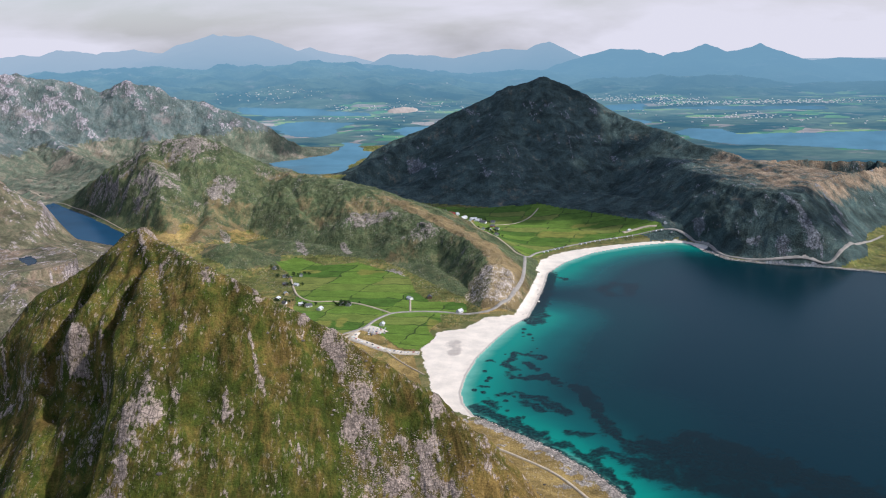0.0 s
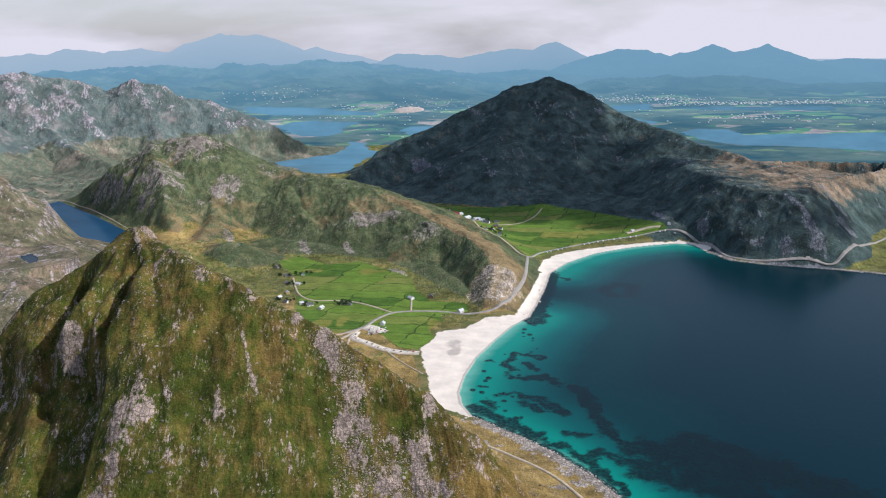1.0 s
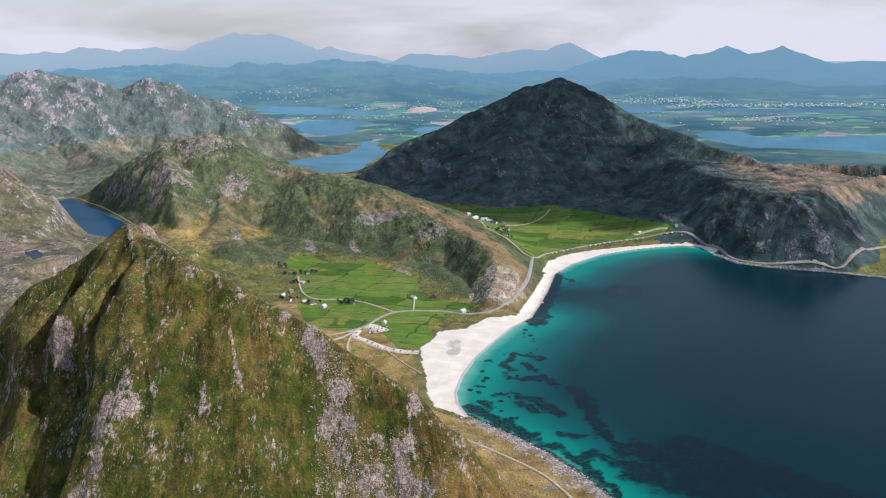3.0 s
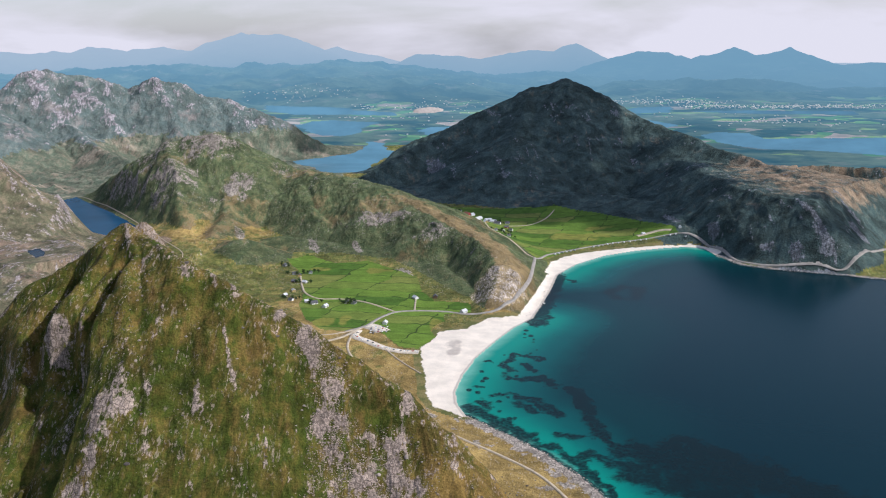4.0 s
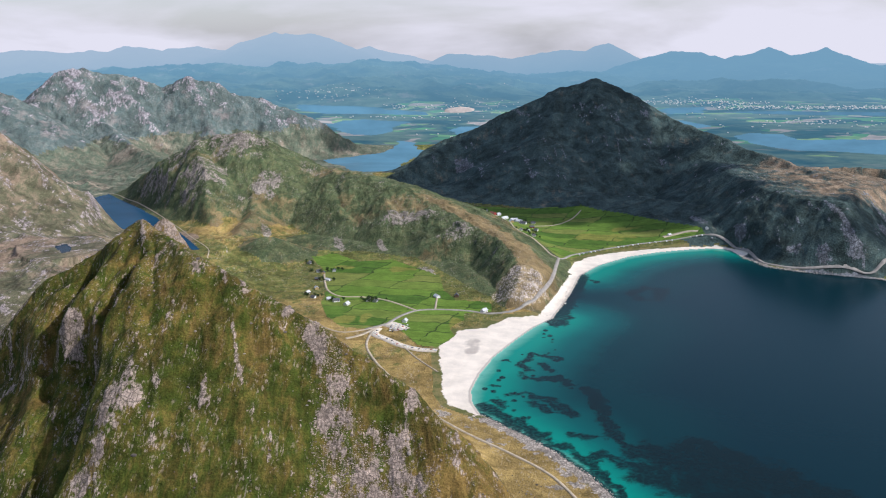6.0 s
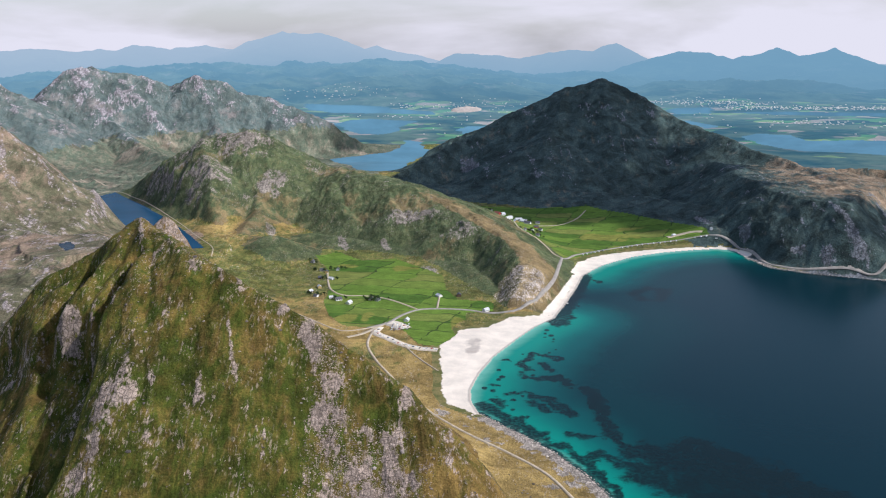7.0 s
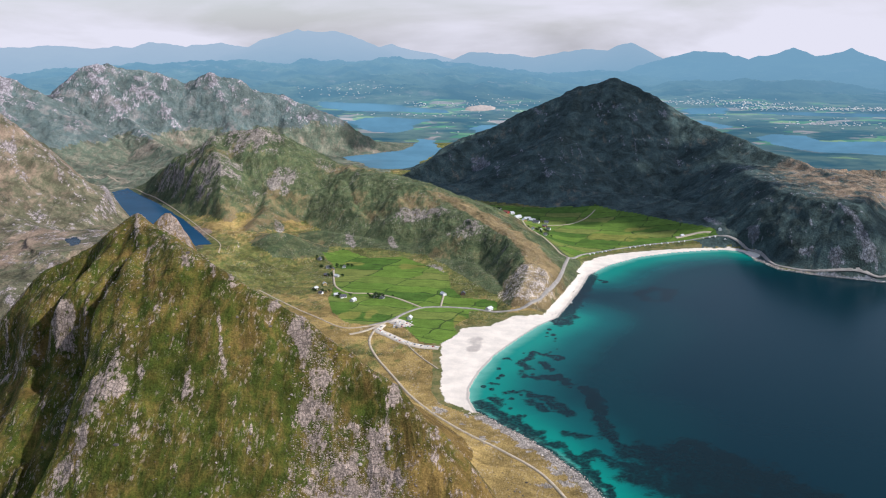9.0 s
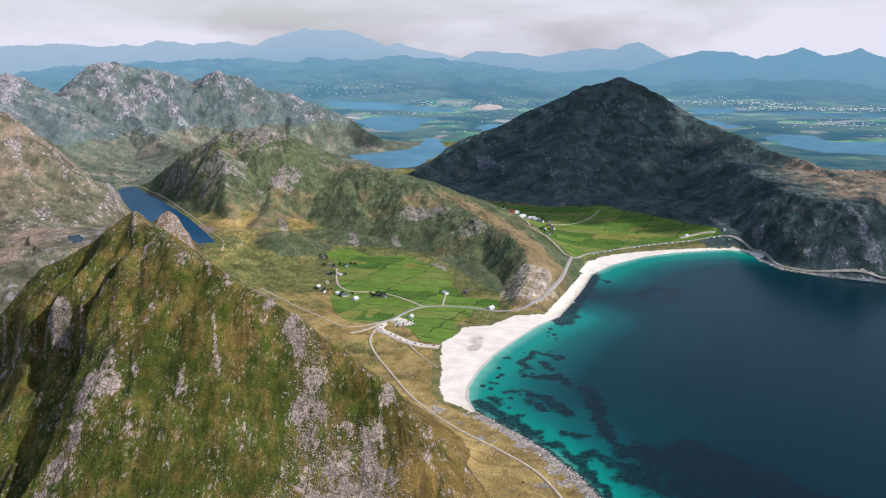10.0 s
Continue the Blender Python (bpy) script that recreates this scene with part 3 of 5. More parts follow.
def far_height(x, y):
    z = 8 + 10 * fbm(x, y, 900, 5, 71)
    ranges = np.maximum.reduce([ridge(x, y, FAR_A, 0.6, 0.34, 4000, 6), ridge(x, y, FAR_B, 0.6, 0.42, 4000, 6), ridge(x, y, FAR_C, 0.6, 0.30, 4000, 6)])
    kind = np.where(ranges > np.maximum(np.maximum(ridge(x, y, FAR_D, 0.2, 0.15, 5000, 80), ridge(x, y, FAR_E, 0.2, 0.13, 5000, 80)), 20), 2, 0)
    ranges = ranges + smooth(ranges, 0, 160) * (40 * ridged(x, y, 700, 5, 81, 0.55) - 16)
    hills = np.maximum(ridge(x, y, FAR_D, 0.2, 0.15, 5000, 80), ridge(x, y, FAR_E, 0.2, 0.13, 5000, 80))
    hills = hills + smooth(hills, -40, 120) * (85 * ridged(x, y, 700, 6, 82, 0.55) - 27)
    kind = np.where(kind == 2, 2, np.where(hills > 22, 1, 0))
    return soft_max([z, hills, ranges], 8.0), kind


def draw_in(r):
    return np.where(r < NEAR_LIMIT, r, NEAR_LIMIT + (FAR_LIMIT - NEAR_LIMIT) * (1 - np.exp(-(np.maximum(r, NEAR_LIMIT) - NEAR_LIMIT) / 1500.0)))


DENSITY = 0.85
angles = np.concatenate([np.linspace(-180, -42, 36)[:-1], np.linspace(-42, 33, int(1450 * DENSITY))[:-1], np.linspace(33, 180, 38)])
rings = np.concatenate([np.linspace(0.01, 560, 40)[:-1], np.linspace(560, 1100, int(290 * DENSITY))[:-1],
                        np.geomspace(1100, 4700, int(440 * DENSITY))[:-1], np.geomspace(4700, 12500, int(210 * DENSITY))[:-1], np.linspace(12500, 13500, 9)[:-1], np.linspace(13500, 15000, 13)[:-1], np.geomspace(15000, 24000, 12)])
AZ, RR = np.meshgrid(np.radians(angles), rings)
GX, GY = CX + RR * np.sin(AZ), CY + RR * np.cos(AZ)
near_rows = int(np.searchsorted(rings, 5600))
GZ, FARM = np.zeros(GX.shape), np.zeros(GX.shape)
lo, hi = slice(0, near_rows), slice(int(np.searchsorted(rings, 4300)), None)
z_near, GROUPS, shore_near, base_near = land_height(GX[lo], GY[lo])
z_far, FARM[hi] = far_height(GX[hi], GY[hi])
blend = smooth(RR, 4500, 5400)
GZ[lo] = z_near * (1 - blend[lo])
GZ[hi] += z_far * blend[hi]
GZ[near_rows:] = z_far[near_rows - hi.start:]
SHORE = np.full(GX.shape, 9e3)
SHORE[lo] = shore_near
BASE = np.full(GX.shape, 8.0)
BASE[lo] = base_near
water = np.zeros(GX.shape, bool)
for pts in SOUNDS:
    d = -signed(GX, GY, pts) + 60 * fbm(GX, GY, 240, 5, 91)
    GZ = np.where(d < 260, 0.4 + (GZ - 0.4) * smooth(d, 0, 240), GZ)
    water |= d < 0
GZ[water] = 0.3
sea = SHORE < 0
GZ[sea] = 0.0
tarn, pool = inside(GX, GY, TARN), inside(GX, GY, POOL)
GZ[tarn], GZ[pool] = 47.0, 160.0

# slopes of the true land, then the distance drawn in
dr = np.stack([np.gradient(v, axis=0) for v in (GX, GY, GZ)], -1)
da = np.stack([np.gradient(v, axis=1) for v in (GX, GY, GZ)], -1)
normal = np.cross(da, dr)
normal /= np.maximum(np.linalg.norm(normal, axis=-1, keepdims=True), 1e-9)
normal *= np.sign(normal[..., 2:] + 1e-9)
TILT = 1 - normal[..., 2]
RD = draw_in(RR)
PX, PY = CX + RD * np.sin(AZ), CY + RD * np.cos(AZ)
PZ = EYE_Z - (EYE_Z - GZ) * RD / RR

# masks for the materials
rock = 0.26 * smooth(TILT, 0.30, 0.60)
rock[lo] *= 1 - 0.8 * smooth(GROUPS[0] - base_near, 0, 20)
rock[lo] += 0.16 * smooth(fbm(GX[lo], GY[lo], 70, 5, 101), 0.0, 0.5)
SCREE = [(-108, 808), (-84, 806), (-58, 742), (-20, 732), (24, 716), (20, 630), (-95, 630), (-85, 700), (-97, 760)]
near_x, near_y = GX[lo], GY[lo]
scree = smooth(signed(near_x, near_y, SCREE) + 26 * fbm(near_x, near_y, 40, 5, 111), -8, 14)
spur = (1 - smooth(to_line(near_x, near_y, NEAR_RIDGES[1][0][2:])[0] + 30 * fbm(near_x, near_y, 30, 5, 112), 0, 20)) * (1 - 0.8 * smooth(near_y, 690, 790))
crest = 1 - smooth(to_line(near_x, near_y, NEAR_RIDGES[0][0][2:])[0] + 14 * fbm(near_x, near_y, 30, 4, 113), 2, 18)
knoll = 1 - smooth(np.hypot(near_x + 380, near_y - 1225) + 14 * fbm(near_x, near_y, 30, 4, 119), 18, 48)
point = 1 - smooth(np.hypot((near_x - 92) * 1.5, near_y - 1745) + 34 * fbm(near_x, near_y, 40, 4, 114), 60, 105)
slabs = 0.52 * (1 - smooth(np.abs(shore_near - 34), 12, 40)) * smooth(fbm(near_x, near_y, 34, 5, 110), -0.05, 0.3) * (1 - smooth(near_y, 1180, 1330))
cliff = 1 - smooth(np.hypot((near_x + 320) / 20, (near_y - 796) / 9) + 0.8 * fbm(near_x, near_y, 18, 4, 134), 0.5, 1.2)
crag_mask = smooth(GROUPS[4] - base_near, 30, 150)
# tongues of grey scree on the hill's inner face
fans = np.zeros(near_x.shape)
for fx, fy, wide, tall in ((-332, 2171, 16, 60), (-105, 1935, 26, 40), (-225, 2140, 12, 40), (-520, 2230, 14, 60), (800, 2032, 14, 34), (921, 2146, 24, 34), (940, 2240, 12, 50), (796, 2080, 9, 60), (693, 2081, 16, 16), (746, 2031, 16, 16), (554, 2420, 14, 50), (620, 2256, 12, 34), (-85, 3168, 30, 50)):
    lean = near_x - fx + 0.3 * (near_y - fy)
    fans = np.maximum(fans, 0.42 - 0.42 * smooth(np.hypot(lean / wide, (near_y - fy) / tall) + 0.7 * fbm(near_x, near_y, 30, 4, 117), 0.6, 1.2))
rock[lo] = np.maximum.reduce([rock[lo], 0.42 * scree * smooth(fbm(near_x, near_y, 22, 4, 116), -0.35, 0.25), 0.34 * spur, 0.36 * cliff, 0.16 * crest, 0.34 * knoll, 0.36 * point, fans, slabs, rock[lo]])
rock[lo] *= 1 - 0.5 * smooth(GROUPS[2] - np.maximum(base_near, GROUPS[1]), 0, 20) * (fans < 0.05)
relief = crests(near_x, near_y * 0.7, 120, 7, 41)
ribs = crests(near_x + 0.3 * near_y, near_y * 0.28, 40, 5, 31)
crag_relief = crests(near_x + 0.3 * near_y, near_y * 0.6, 300, 8, 61, 0.58)
rock[lo] += smooth(GROUPS[0] - base_near, 10, 50) * (0.26 * smooth(ribs, 0.46, 0.75) * smooth(fbm(near_x, near_y, 35, 4, 118), -0.3, 0.3))
# bare crags of the hill: middle, half sizes, strength
crags = np.zeros(near_x.shape)
for fx, fy, wide, tall, much in ((-580, 2456, 45, 70, 0.34), (-690, 2600, 90, 60, 0.30), (-600, 2370, 40, 50, 0.22), (-470, 2050, 55, 30, 0.26), (-740, 2420, 70, 110, 0.30), (-480, 2620, 60, 40, 0.24),
                                 (-190, 2250, 90, 45, 0.30), (-60, 2100, 60, 60, 0.28), (-380, 2310, 30, 40, 0.16), (60, 1880, 40, 70, 0.16), (-840, 2560, 90, 70, 0.24)):
    crags = np.maximum(crags, much * (1 - smooth(np.hypot((near_x - fx) / wide, (near_y - fy) / tall) + 0.9 * fbm(near_x, near_y, 45, 5, 120), 0.5, 1.25)))
rock[lo] += smooth(GROUPS[1] - base_near, 10, 60) * (0.08 * smooth(relief, 0.38, 0.66) + 0.12 * smooth(crests(near_x, near_y, 60, 5, 45, 0.6), 0.40, 0.66) + 0.08 * smooth(GROUPS[1], 170, 235) + crags)
rock[lo] += smooth(GROUPS[2] - base_near, 10, 60) * (0.36 * smooth(ribs, 0.40, 0.7) * smooth(fbm(near_x, near_y, 90, 4, 119), -0.3, 0.3))
rock[lo] += smooth(GROUPS[3] - base_near, 5, 40) * (0.22 * smooth(crests(near_x, near_y, 110, 6, 44), 0.34, 0.62))
rock[lo] += crag_mask * (0.30 * smooth(z_near, 130, 330) - 0.16 + 0.20 * smooth(crag_relief, 0.30, 0.55) + 0.14 * smooth(crests(near_x, near_y * 0.8, 85, 6, 62, 0.6), 0.30, 0.58) + 0.12 * fbm(near_x, near_y, 160, 4, 63) + 0.22 * smooth(fbm(near_x, near_y, 330, 4, 64), -0.1, 0.35))
rock[lo] = np.maximum(rock[lo], 0.55 * (1 - smooth(shore_near + 8 * fbm(near_x, near_y, 30, 4, 115), 6, 26)))
dry = 0.02 + np.zeros(GX.shape)
dry[lo] += (0.30 - 0.26 * smooth(GROUPS[2] - base_near, 0, 30)) * smooth(fbm(near_x, near_y, 160, 5, 121), -0.05, 0.45)
dry[lo] *= 1 - 0.6 * smooth(GROUPS[0] - base_near, 10, 60)
strip = np.maximum(1 - smooth(np.abs(shore_near - 60), 30, 90), 0.6 * (1 - smooth(GROUPS[0] - base_near + 12 * fbm(near_x, near_y, 40, 4, 128), 12, 40)) * (1 - smooth(shore_near, 90, 230))) * (1 - smooth(near_y, 1350, 1500))
tan_d, tan_t, tan_side = to_line(near_x, near_y, [*HILL_RIDGES[1][0], *HILL_RIDGES[2][0][2:]])
tan = np.where(tan_side > 0, 1 - smooth(tan_d + 20 * fbm(near_x, near_y, 50, 4, 129), 30, 85), 1 - smooth(tan_d, 2, 10)) * smooth(tan_t, 1.5, 4.5)
tops = smooth(near_x, 650, 850) * (1 - smooth(near_x, 1150, 1400)) * (1 - smooth(near_y, 2750, 2900)) * smooth(near_y, 2150, 2300) * smooth(z_near, 70, 110)
backs = (1 - smooth(np.hypot(near_x + 300, near_y - 1450), 150, 420)) + 0.85 * (1 - smooth(np.hypot(near_x + 590, near_y - 2190), 60, 250))
heath = 1 - smooth(to_line(near_x, near_y, NEAR_RIDGES[0][0][2:])[0] + 25 * fbm(near_x, near_y, 40, 4, 122), 15, 75)
links = smooth(signed(near_x, near_y, [(-160, 1560), (-30, 1440), (-20, 1230), (40, 1150), (20, 1060), (-100, 1250)]) + 12 * fbm(near_x, near_y, 40, 4, 123), -25, 15)
dry[lo] += (0.55 + 0.9 * smooth(fbm(near_x, near_y, 45, 4, 127), -0.4, 0.5)) * np.maximum.reduce([0.85 * strip, 0.6 * tan, 0.4 * tops, 0.34 * backs, 0.08 * heath * smooth(GROUPS[0] - base_near, 10, 60), 0.38 * links, 0.10 * smooth(-near_x, 850, 1000) * (near_y < 2700)])
brown = np.zeros(near_x.shape)
for bx, by, wide, tall in ((367, 2439, 50, 26), (300, 2350, 110, 42), (-283, 1984, 40, 22), (-156, 1960, 36, 26), (-182, 1601, 12, 40), (-215, 1590, 26, 30), (-20, 1585, 16, 40)):
    brown = np.maximum(brown, 1 - smooth(np.hypot((near_x - bx) / wide, (near_y - by) / tall) + 0.8 * fbm(near_x, near_y, 40, 4, 124), 0.4, 1.2))

# which object each face belongs to
kinds = ["ground", "near_mountain", "hill", "dark_mountain", "left_slope", "crag", "sea", "tarn", "pool", "sand_bay", "sand_far", "field_bay",
         "field_far", "plain", "range", "sound", "plain_far", "far_hills", "near_spur", "near_scree", "near_knoll", "hill_knob", "dark_summit", "dark_cliff", "crag_summit", "upland", "left_crest", "shore_rock"]
KIND = np.zeros(GX.shape, int)
haze_edge = RR[hi] + 500 * fbm(GX[hi], GY[hi], 900, 5, 151)
KIND[hi] = np.where(FARM[hi] > 1.5, 14, np.where(FARM[hi] > 0.5, 17, np.where(haze_edge > 6900, 16, 13)))
KIND[((RR > 10600) & (KIND == 16)) | ((RR > 11100) & (KIND == 17))] = 14
KIND[RR < 4700] = 0
top = np.argmax(np.stack(GROUPS), 0)
high = np.max(np.stack(GROUPS), 0) > base_near + 4
patch = KIND[lo]
patch[high & ((RR[lo] < 4700) | (top == 4))] = (top + 1)[high & ((RR[lo] < 4700) | (top == 4))]
patch[(patch == 1) & (spur > 0.5)], patch[(patch == 1) & (scree > 0.5)] = 18, 19
patch[(patch == 1) & (near_y > 1150)] = 20
patch[(patch == 2) & (z_near > 196)] = 21
patch[((patch == 2) | (patch == 0)) & (point + 0.35 * fbm(near_x, near_y, 26, 4, 135) > 0.72) & (near_x > 40)] = 27
patch[(patch == 3) & (z_near > 268)] = 22
patch[(patch == 3) & (near_x > 640) & (near_y < 2420)] = 23
patch[(patch == 5) & (z_near > 300)] = 24
behind = (near_x < -450 - 30 * fbm(near_x, near_y, 80, 3, 132)) & (near_y > 2350 + 0.35 * (near_x + 1150))
patch[behind & ((patch == 0) | ((patch == 5) & (z_near < 120 + 25 * fbm(near_x, near_y, 120, 4, 133))))] = 25
patch[(patch == 4) & (near_x < -900) & (z_near > 170)] = 26
jitter = 6 * fbm(near_x, near_y, 22, 4, 131)
for pts, k in ((FIELD_BAY, 11), (FIELD_FAR, 12)):
    patch[(signed(near_x, near_y, pts) + 0.6 * jitter > 0)] = k
dune_near = np.full(near_x.shape, 1e3)
for pts, k in ((SAND_BAY, 9), (SAND_FAR, 10), (SAND_MID, 10)):
    inland = signed(near_x, near_y, pts)
    patch[(inland > -14) & (z_near < 7.5) & ((patch <= 1) | (inland > 0))] = k
    dune_near = np.minimum(dune_near, 0.5 - (inland + 0.9 * jitter) / 12)
KIND[lo] = patch
dune = np.ones(GX.shape)
dune[lo] = np.clip(dune_near, 0, 1)
KIND[(KIND == 0) & (RR > 3050) & (GX > 500)] = 13
KIND[water], KIND[sea], KIND[tarn], KIND[pool] = 15, 6, 7, 8

# wear of the fields, farmed patches of the plain
plot = np.zeros(GX.shape)
on_field = (KIND[lo] == 11) | (KIND[lo] == 12)
dry[lo] = np.where(on_field, 0.12 + 0.55 * brown + 0.12 * fbm(near_x, near_y, 120, 3, 126), dry[lo])
plot[hi] = smooth(fbm(GX[hi], GY[hi], 420, 4, 141), -0.1, 0.4) * (FARM[hi] < 0.5)
wet = np.zeros(GX.shape)
wet[lo] = np.maximum(1 - smooth(shore_near, -1, 9), 0.72 - 0.72 * smooth(np.hypot((near_x - 14) / 20, (near_y - 1462) / 60) + 0.8 * fbm(near_x, near_y, 30, 4, 163), 0.3, 1.2))
far_line = COAST[15:22]
depth = np.zeros(GX.shape)
depth[lo] = np.minimum(to_line(near_x, near_y, COAST[:13])[0] / (235 - 85 * smooth(-near_y, -1250, -1000)), to_line(near_x, near_y, far_line)[0] / 220)
# beds of weed on the sand: line and half width
WEED = [([(89, 1387), (102, 1415), (118, 1435), (138, 1427), (148, 1411)], 9), ([(121, 1391), (137, 1363)], 8), ([(95, 1380), (105, 1357)], 7), ([(95, 1339), (119, 1313), (144, 1334), (162, 1291)], 11),
        ([(76, 1254), (101, 1262), (124, 1243), (149, 1206), (160, 1179)], 10), ([(105, 1229), (130, 1197), (152, 1184)], 10), ([(52, 1232), (64, 1220)], 11), ([(50, 1290), (57, 1287)], 6), ([(66, 1405), (70, 1404)], 6),
        ([(42, 1206), (63, 1182), (85, 1152), (112, 1120)], 17), ([(83, 1142), (125, 1096), (157, 1060), (180, 1010), (196, 952)], 9), ([(162, 1114), (178, 1108)], 15),
        ([(190, 1281), (202, 1187), (208, 1110), (225, 1091), (252, 1069)], 12), ([(163, 1049), (193, 1051), (223, 1030), (258, 1010)], 15), ([(245, 1070), (294, 1028), (343, 986)], 32),
        ([(240, 1005), (300, 965), (370, 920)], 34), ([(300, 1080), (380, 1000), (440, 930)], 40), ([(223, 1999), (189, 1816), (172, 1663), (160, 1605)], 17), ([(221, 1933), (258, 1910)], 10),
        ([(312, 1820), (347, 1870), (379, 1848), (355, 1779), (323, 1774), (312, 1820)], 14)]
weed = np.zeros(GX.shape)
bed = np.zeros(near_x.shape)
drift_x, drift_y = near_x + 17 * fbm(near_x, near_y, 34, 5, 161), near_y + 30 * fbm(near_x, near_y, 34, 5, 162)
for pts, half in WEED:
    bed = np.maximum(bed, 0.85 - 0.85 * smooth(to_line(drift_x, drift_y, pts)[0], 0.3 * half, 1.65 * half))
spots = random.Random(17)
for k in range(26):
    t, off = spots.uniform(5, 11), spots.uniform(14, 75)
    (ax, ay), (bx, by) = COAST[int(t)], COAST[int(t) + 1]
    sx, sy, size = ax + (bx - ax) * (t % 1) + off, ay + (by - ay) * (t % 1) - 0.4 * off, spots.uniform(2.5, 6)
    bed = np.maximum(bed, 0.9 - 0.9 * smooth(np.hypot(near_x - sx, (near_y - sy) * 0.7), 0.4 * size, 1.4 * size))
bed = np.maximum(bed, 1 - smooth(to_line(drift_x, drift_y, COAST[12:16])[0], 8, 34))
bed = np.maximum(bed, 0.9 - 0.9 * smooth(to_line(near_x, near_y, COAST[:6])[0], 2, 16))
weed[lo] = bed

NEEDS = {"sea": ("depth", "weed"), "field_bay": ("dry",), "field_far": ("dry",), "sand_bay": ("wet", "dune"), "sand_far": ("wet", "dune"),
         "plain": ("plot", "far"), "range": ("plot", "far"), "plain_far": ("plot", "far"), "far_hills": ("plot", "far"), "upland": ("rock", "dry"), "tarn": (), "pool": (), "sound": ()}
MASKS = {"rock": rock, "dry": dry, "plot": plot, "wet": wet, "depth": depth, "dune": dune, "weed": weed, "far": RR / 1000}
TRUE_PLACE = np.stack([GX, GY, GZ], -1).reshape(-1, 3)
n_r, n_a = GX.shape
index = np.arange(n_r * n_a).reshape(n_r, n_a)
quads = np.stack([index[:-1, :-1], index[:-1, 1:], index[1:, 1:], index[1:, :-1]], -1).reshape(-1, 4)
quad_kind = KIND[:-1, :-1].ravel()
POINTS = np.stack([PX, PY, PZ], -1).reshape(-1, 3)
pr = np.stack([np.gradient(v, axis=0) for v in (PX, PY, PZ)], -1)
pa = np.stack([np.gradient(v, axis=1) for v in (PX, PY, PZ)], -1)
shading = np.cross(pa, pr).reshape(-1, 3)
shading /= np.maximum(np.linalg.norm(shading, axis=1, keepdims=True), 1e-9)
shading *= np.sign(shading[:, 2:] + 1e-9)


def piece(kind, name, material, label="", category="", thing_kind="structure", parent=None):
    """One stretch of the sheet of land as an object."""
    mine = quads[quad_kind == kinds.index(kind)]
    used, flat = np.unique(mine, return_inverse=True)
    me = bpy.data.meshes.new(name)
    me.vertices.add(len(used))
    me.vertices.foreach_set("co", POINTS[used].astype(np.float32).ravel())
    me.loops.add(mine.size)
    me.loops.foreach_set("vertex_index", flat.ravel().astype(np.int32))
    me.polygons.add(len(mine))
    me.polygons.foreach_set("loop_start", np.arange(0, mine.size, 4, dtype=np.int32))
    me.update(calc_edges=True)
    me.polygons.foreach_set("use_smooth", np.ones(len(mine), bool))
    for mask in NEEDS.get(kind, ("rock", "dry")):
        me.attributes.new(mask, "FLOAT", "POINT").data.foreach_set("value", MASKS[mask].ravel()[used].astype(np.float32))
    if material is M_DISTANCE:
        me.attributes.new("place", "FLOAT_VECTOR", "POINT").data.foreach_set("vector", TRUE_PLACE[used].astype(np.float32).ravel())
    me.normals_split_custom_set_from_vertices(shading[used])
    me.materials.append(material)
    ob = new(name, me)
    ob.parent = parent
    return tagged(ob, label, category, "", "" if parent else thing_kind)


piece("ground", "ground", M_GROUND, "rough coastal grassland of green and golden turf", "ground")
near_mountain = piece("near_mountain", "mountain", M_NEAR, "steep grassy mountain with rock spurs and grey scree", "mountain", "thing")
piece("near_spur", "rock_spur", M_NEAR, "bare grey rock spur", parent=near_mountain)
piece("near_scree", "scree_slope", M_NEAR, "slope under loose grey stones", parent=near_mountain)
piece("near_knoll", "back_summit", M_NEAR, "pale rocky second summit", parent=near_mountain)
hill = piece("hill", "mountain", M_HILL, "craggy green hill curving round a small farmed valley", "mountain", "thing")
piece("hill_knob", "rocky_top", M_HILL, "pale crags of the hilltop", parent=hill)
piece("shore_rock", "rocky_point", M_BLEACHED, "bleached bare rock above the shore road", parent=hill)
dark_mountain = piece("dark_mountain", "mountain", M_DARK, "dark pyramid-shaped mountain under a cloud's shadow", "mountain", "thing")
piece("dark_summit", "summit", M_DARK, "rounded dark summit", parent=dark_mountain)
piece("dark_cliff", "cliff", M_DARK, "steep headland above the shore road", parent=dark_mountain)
left_slope = piece("left_slope", "mountain", M_STONY, "stony brown hillside above a small lake", "mountain", "thing")
piece("left_crest", "upper_slope", M_STONY, "pale stony upper slope", parent=left_slope)
crag = piece("crag", "mountain", M_CRAG, "rugged grey rocky mountain ridge patched with green", "mountain", "thing")
piece("crag_summit", "summit", M_CRAG, "jagged grey summit crags", parent=crag)
piece("upland", "foot_slope", M_UPLAND, "rough green upland at the foot of the crags", parent=crag)
piece("sea", "water_sea", M_SEA, "turquoise bay water darkening to deep blue", "sea")
piece("tarn", "water_lake", M_LAKE, "long deep blue mountain lake", "lake")
piece("pool", "water_pool", M_POOL, "tiny dark pool on a hillside", "lake")
piece("sand_bay", "beach", M_SAND, "wide white sand beach beside turquoise water", "beach")
piece("sand_far", "beach", M_SAND, "narrow curved white sand beach under a road", "beach")
piece("field_bay", "ground_meadow", M_FIELD, "bright green hay meadows divided by ditches", "field")
piece("field_far", "ground_meadow", M_FIELD, "green and yellow meadows behind the curved beach", "field")
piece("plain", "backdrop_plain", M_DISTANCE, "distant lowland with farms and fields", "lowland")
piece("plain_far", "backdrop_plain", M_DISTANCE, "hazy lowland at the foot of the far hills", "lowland")
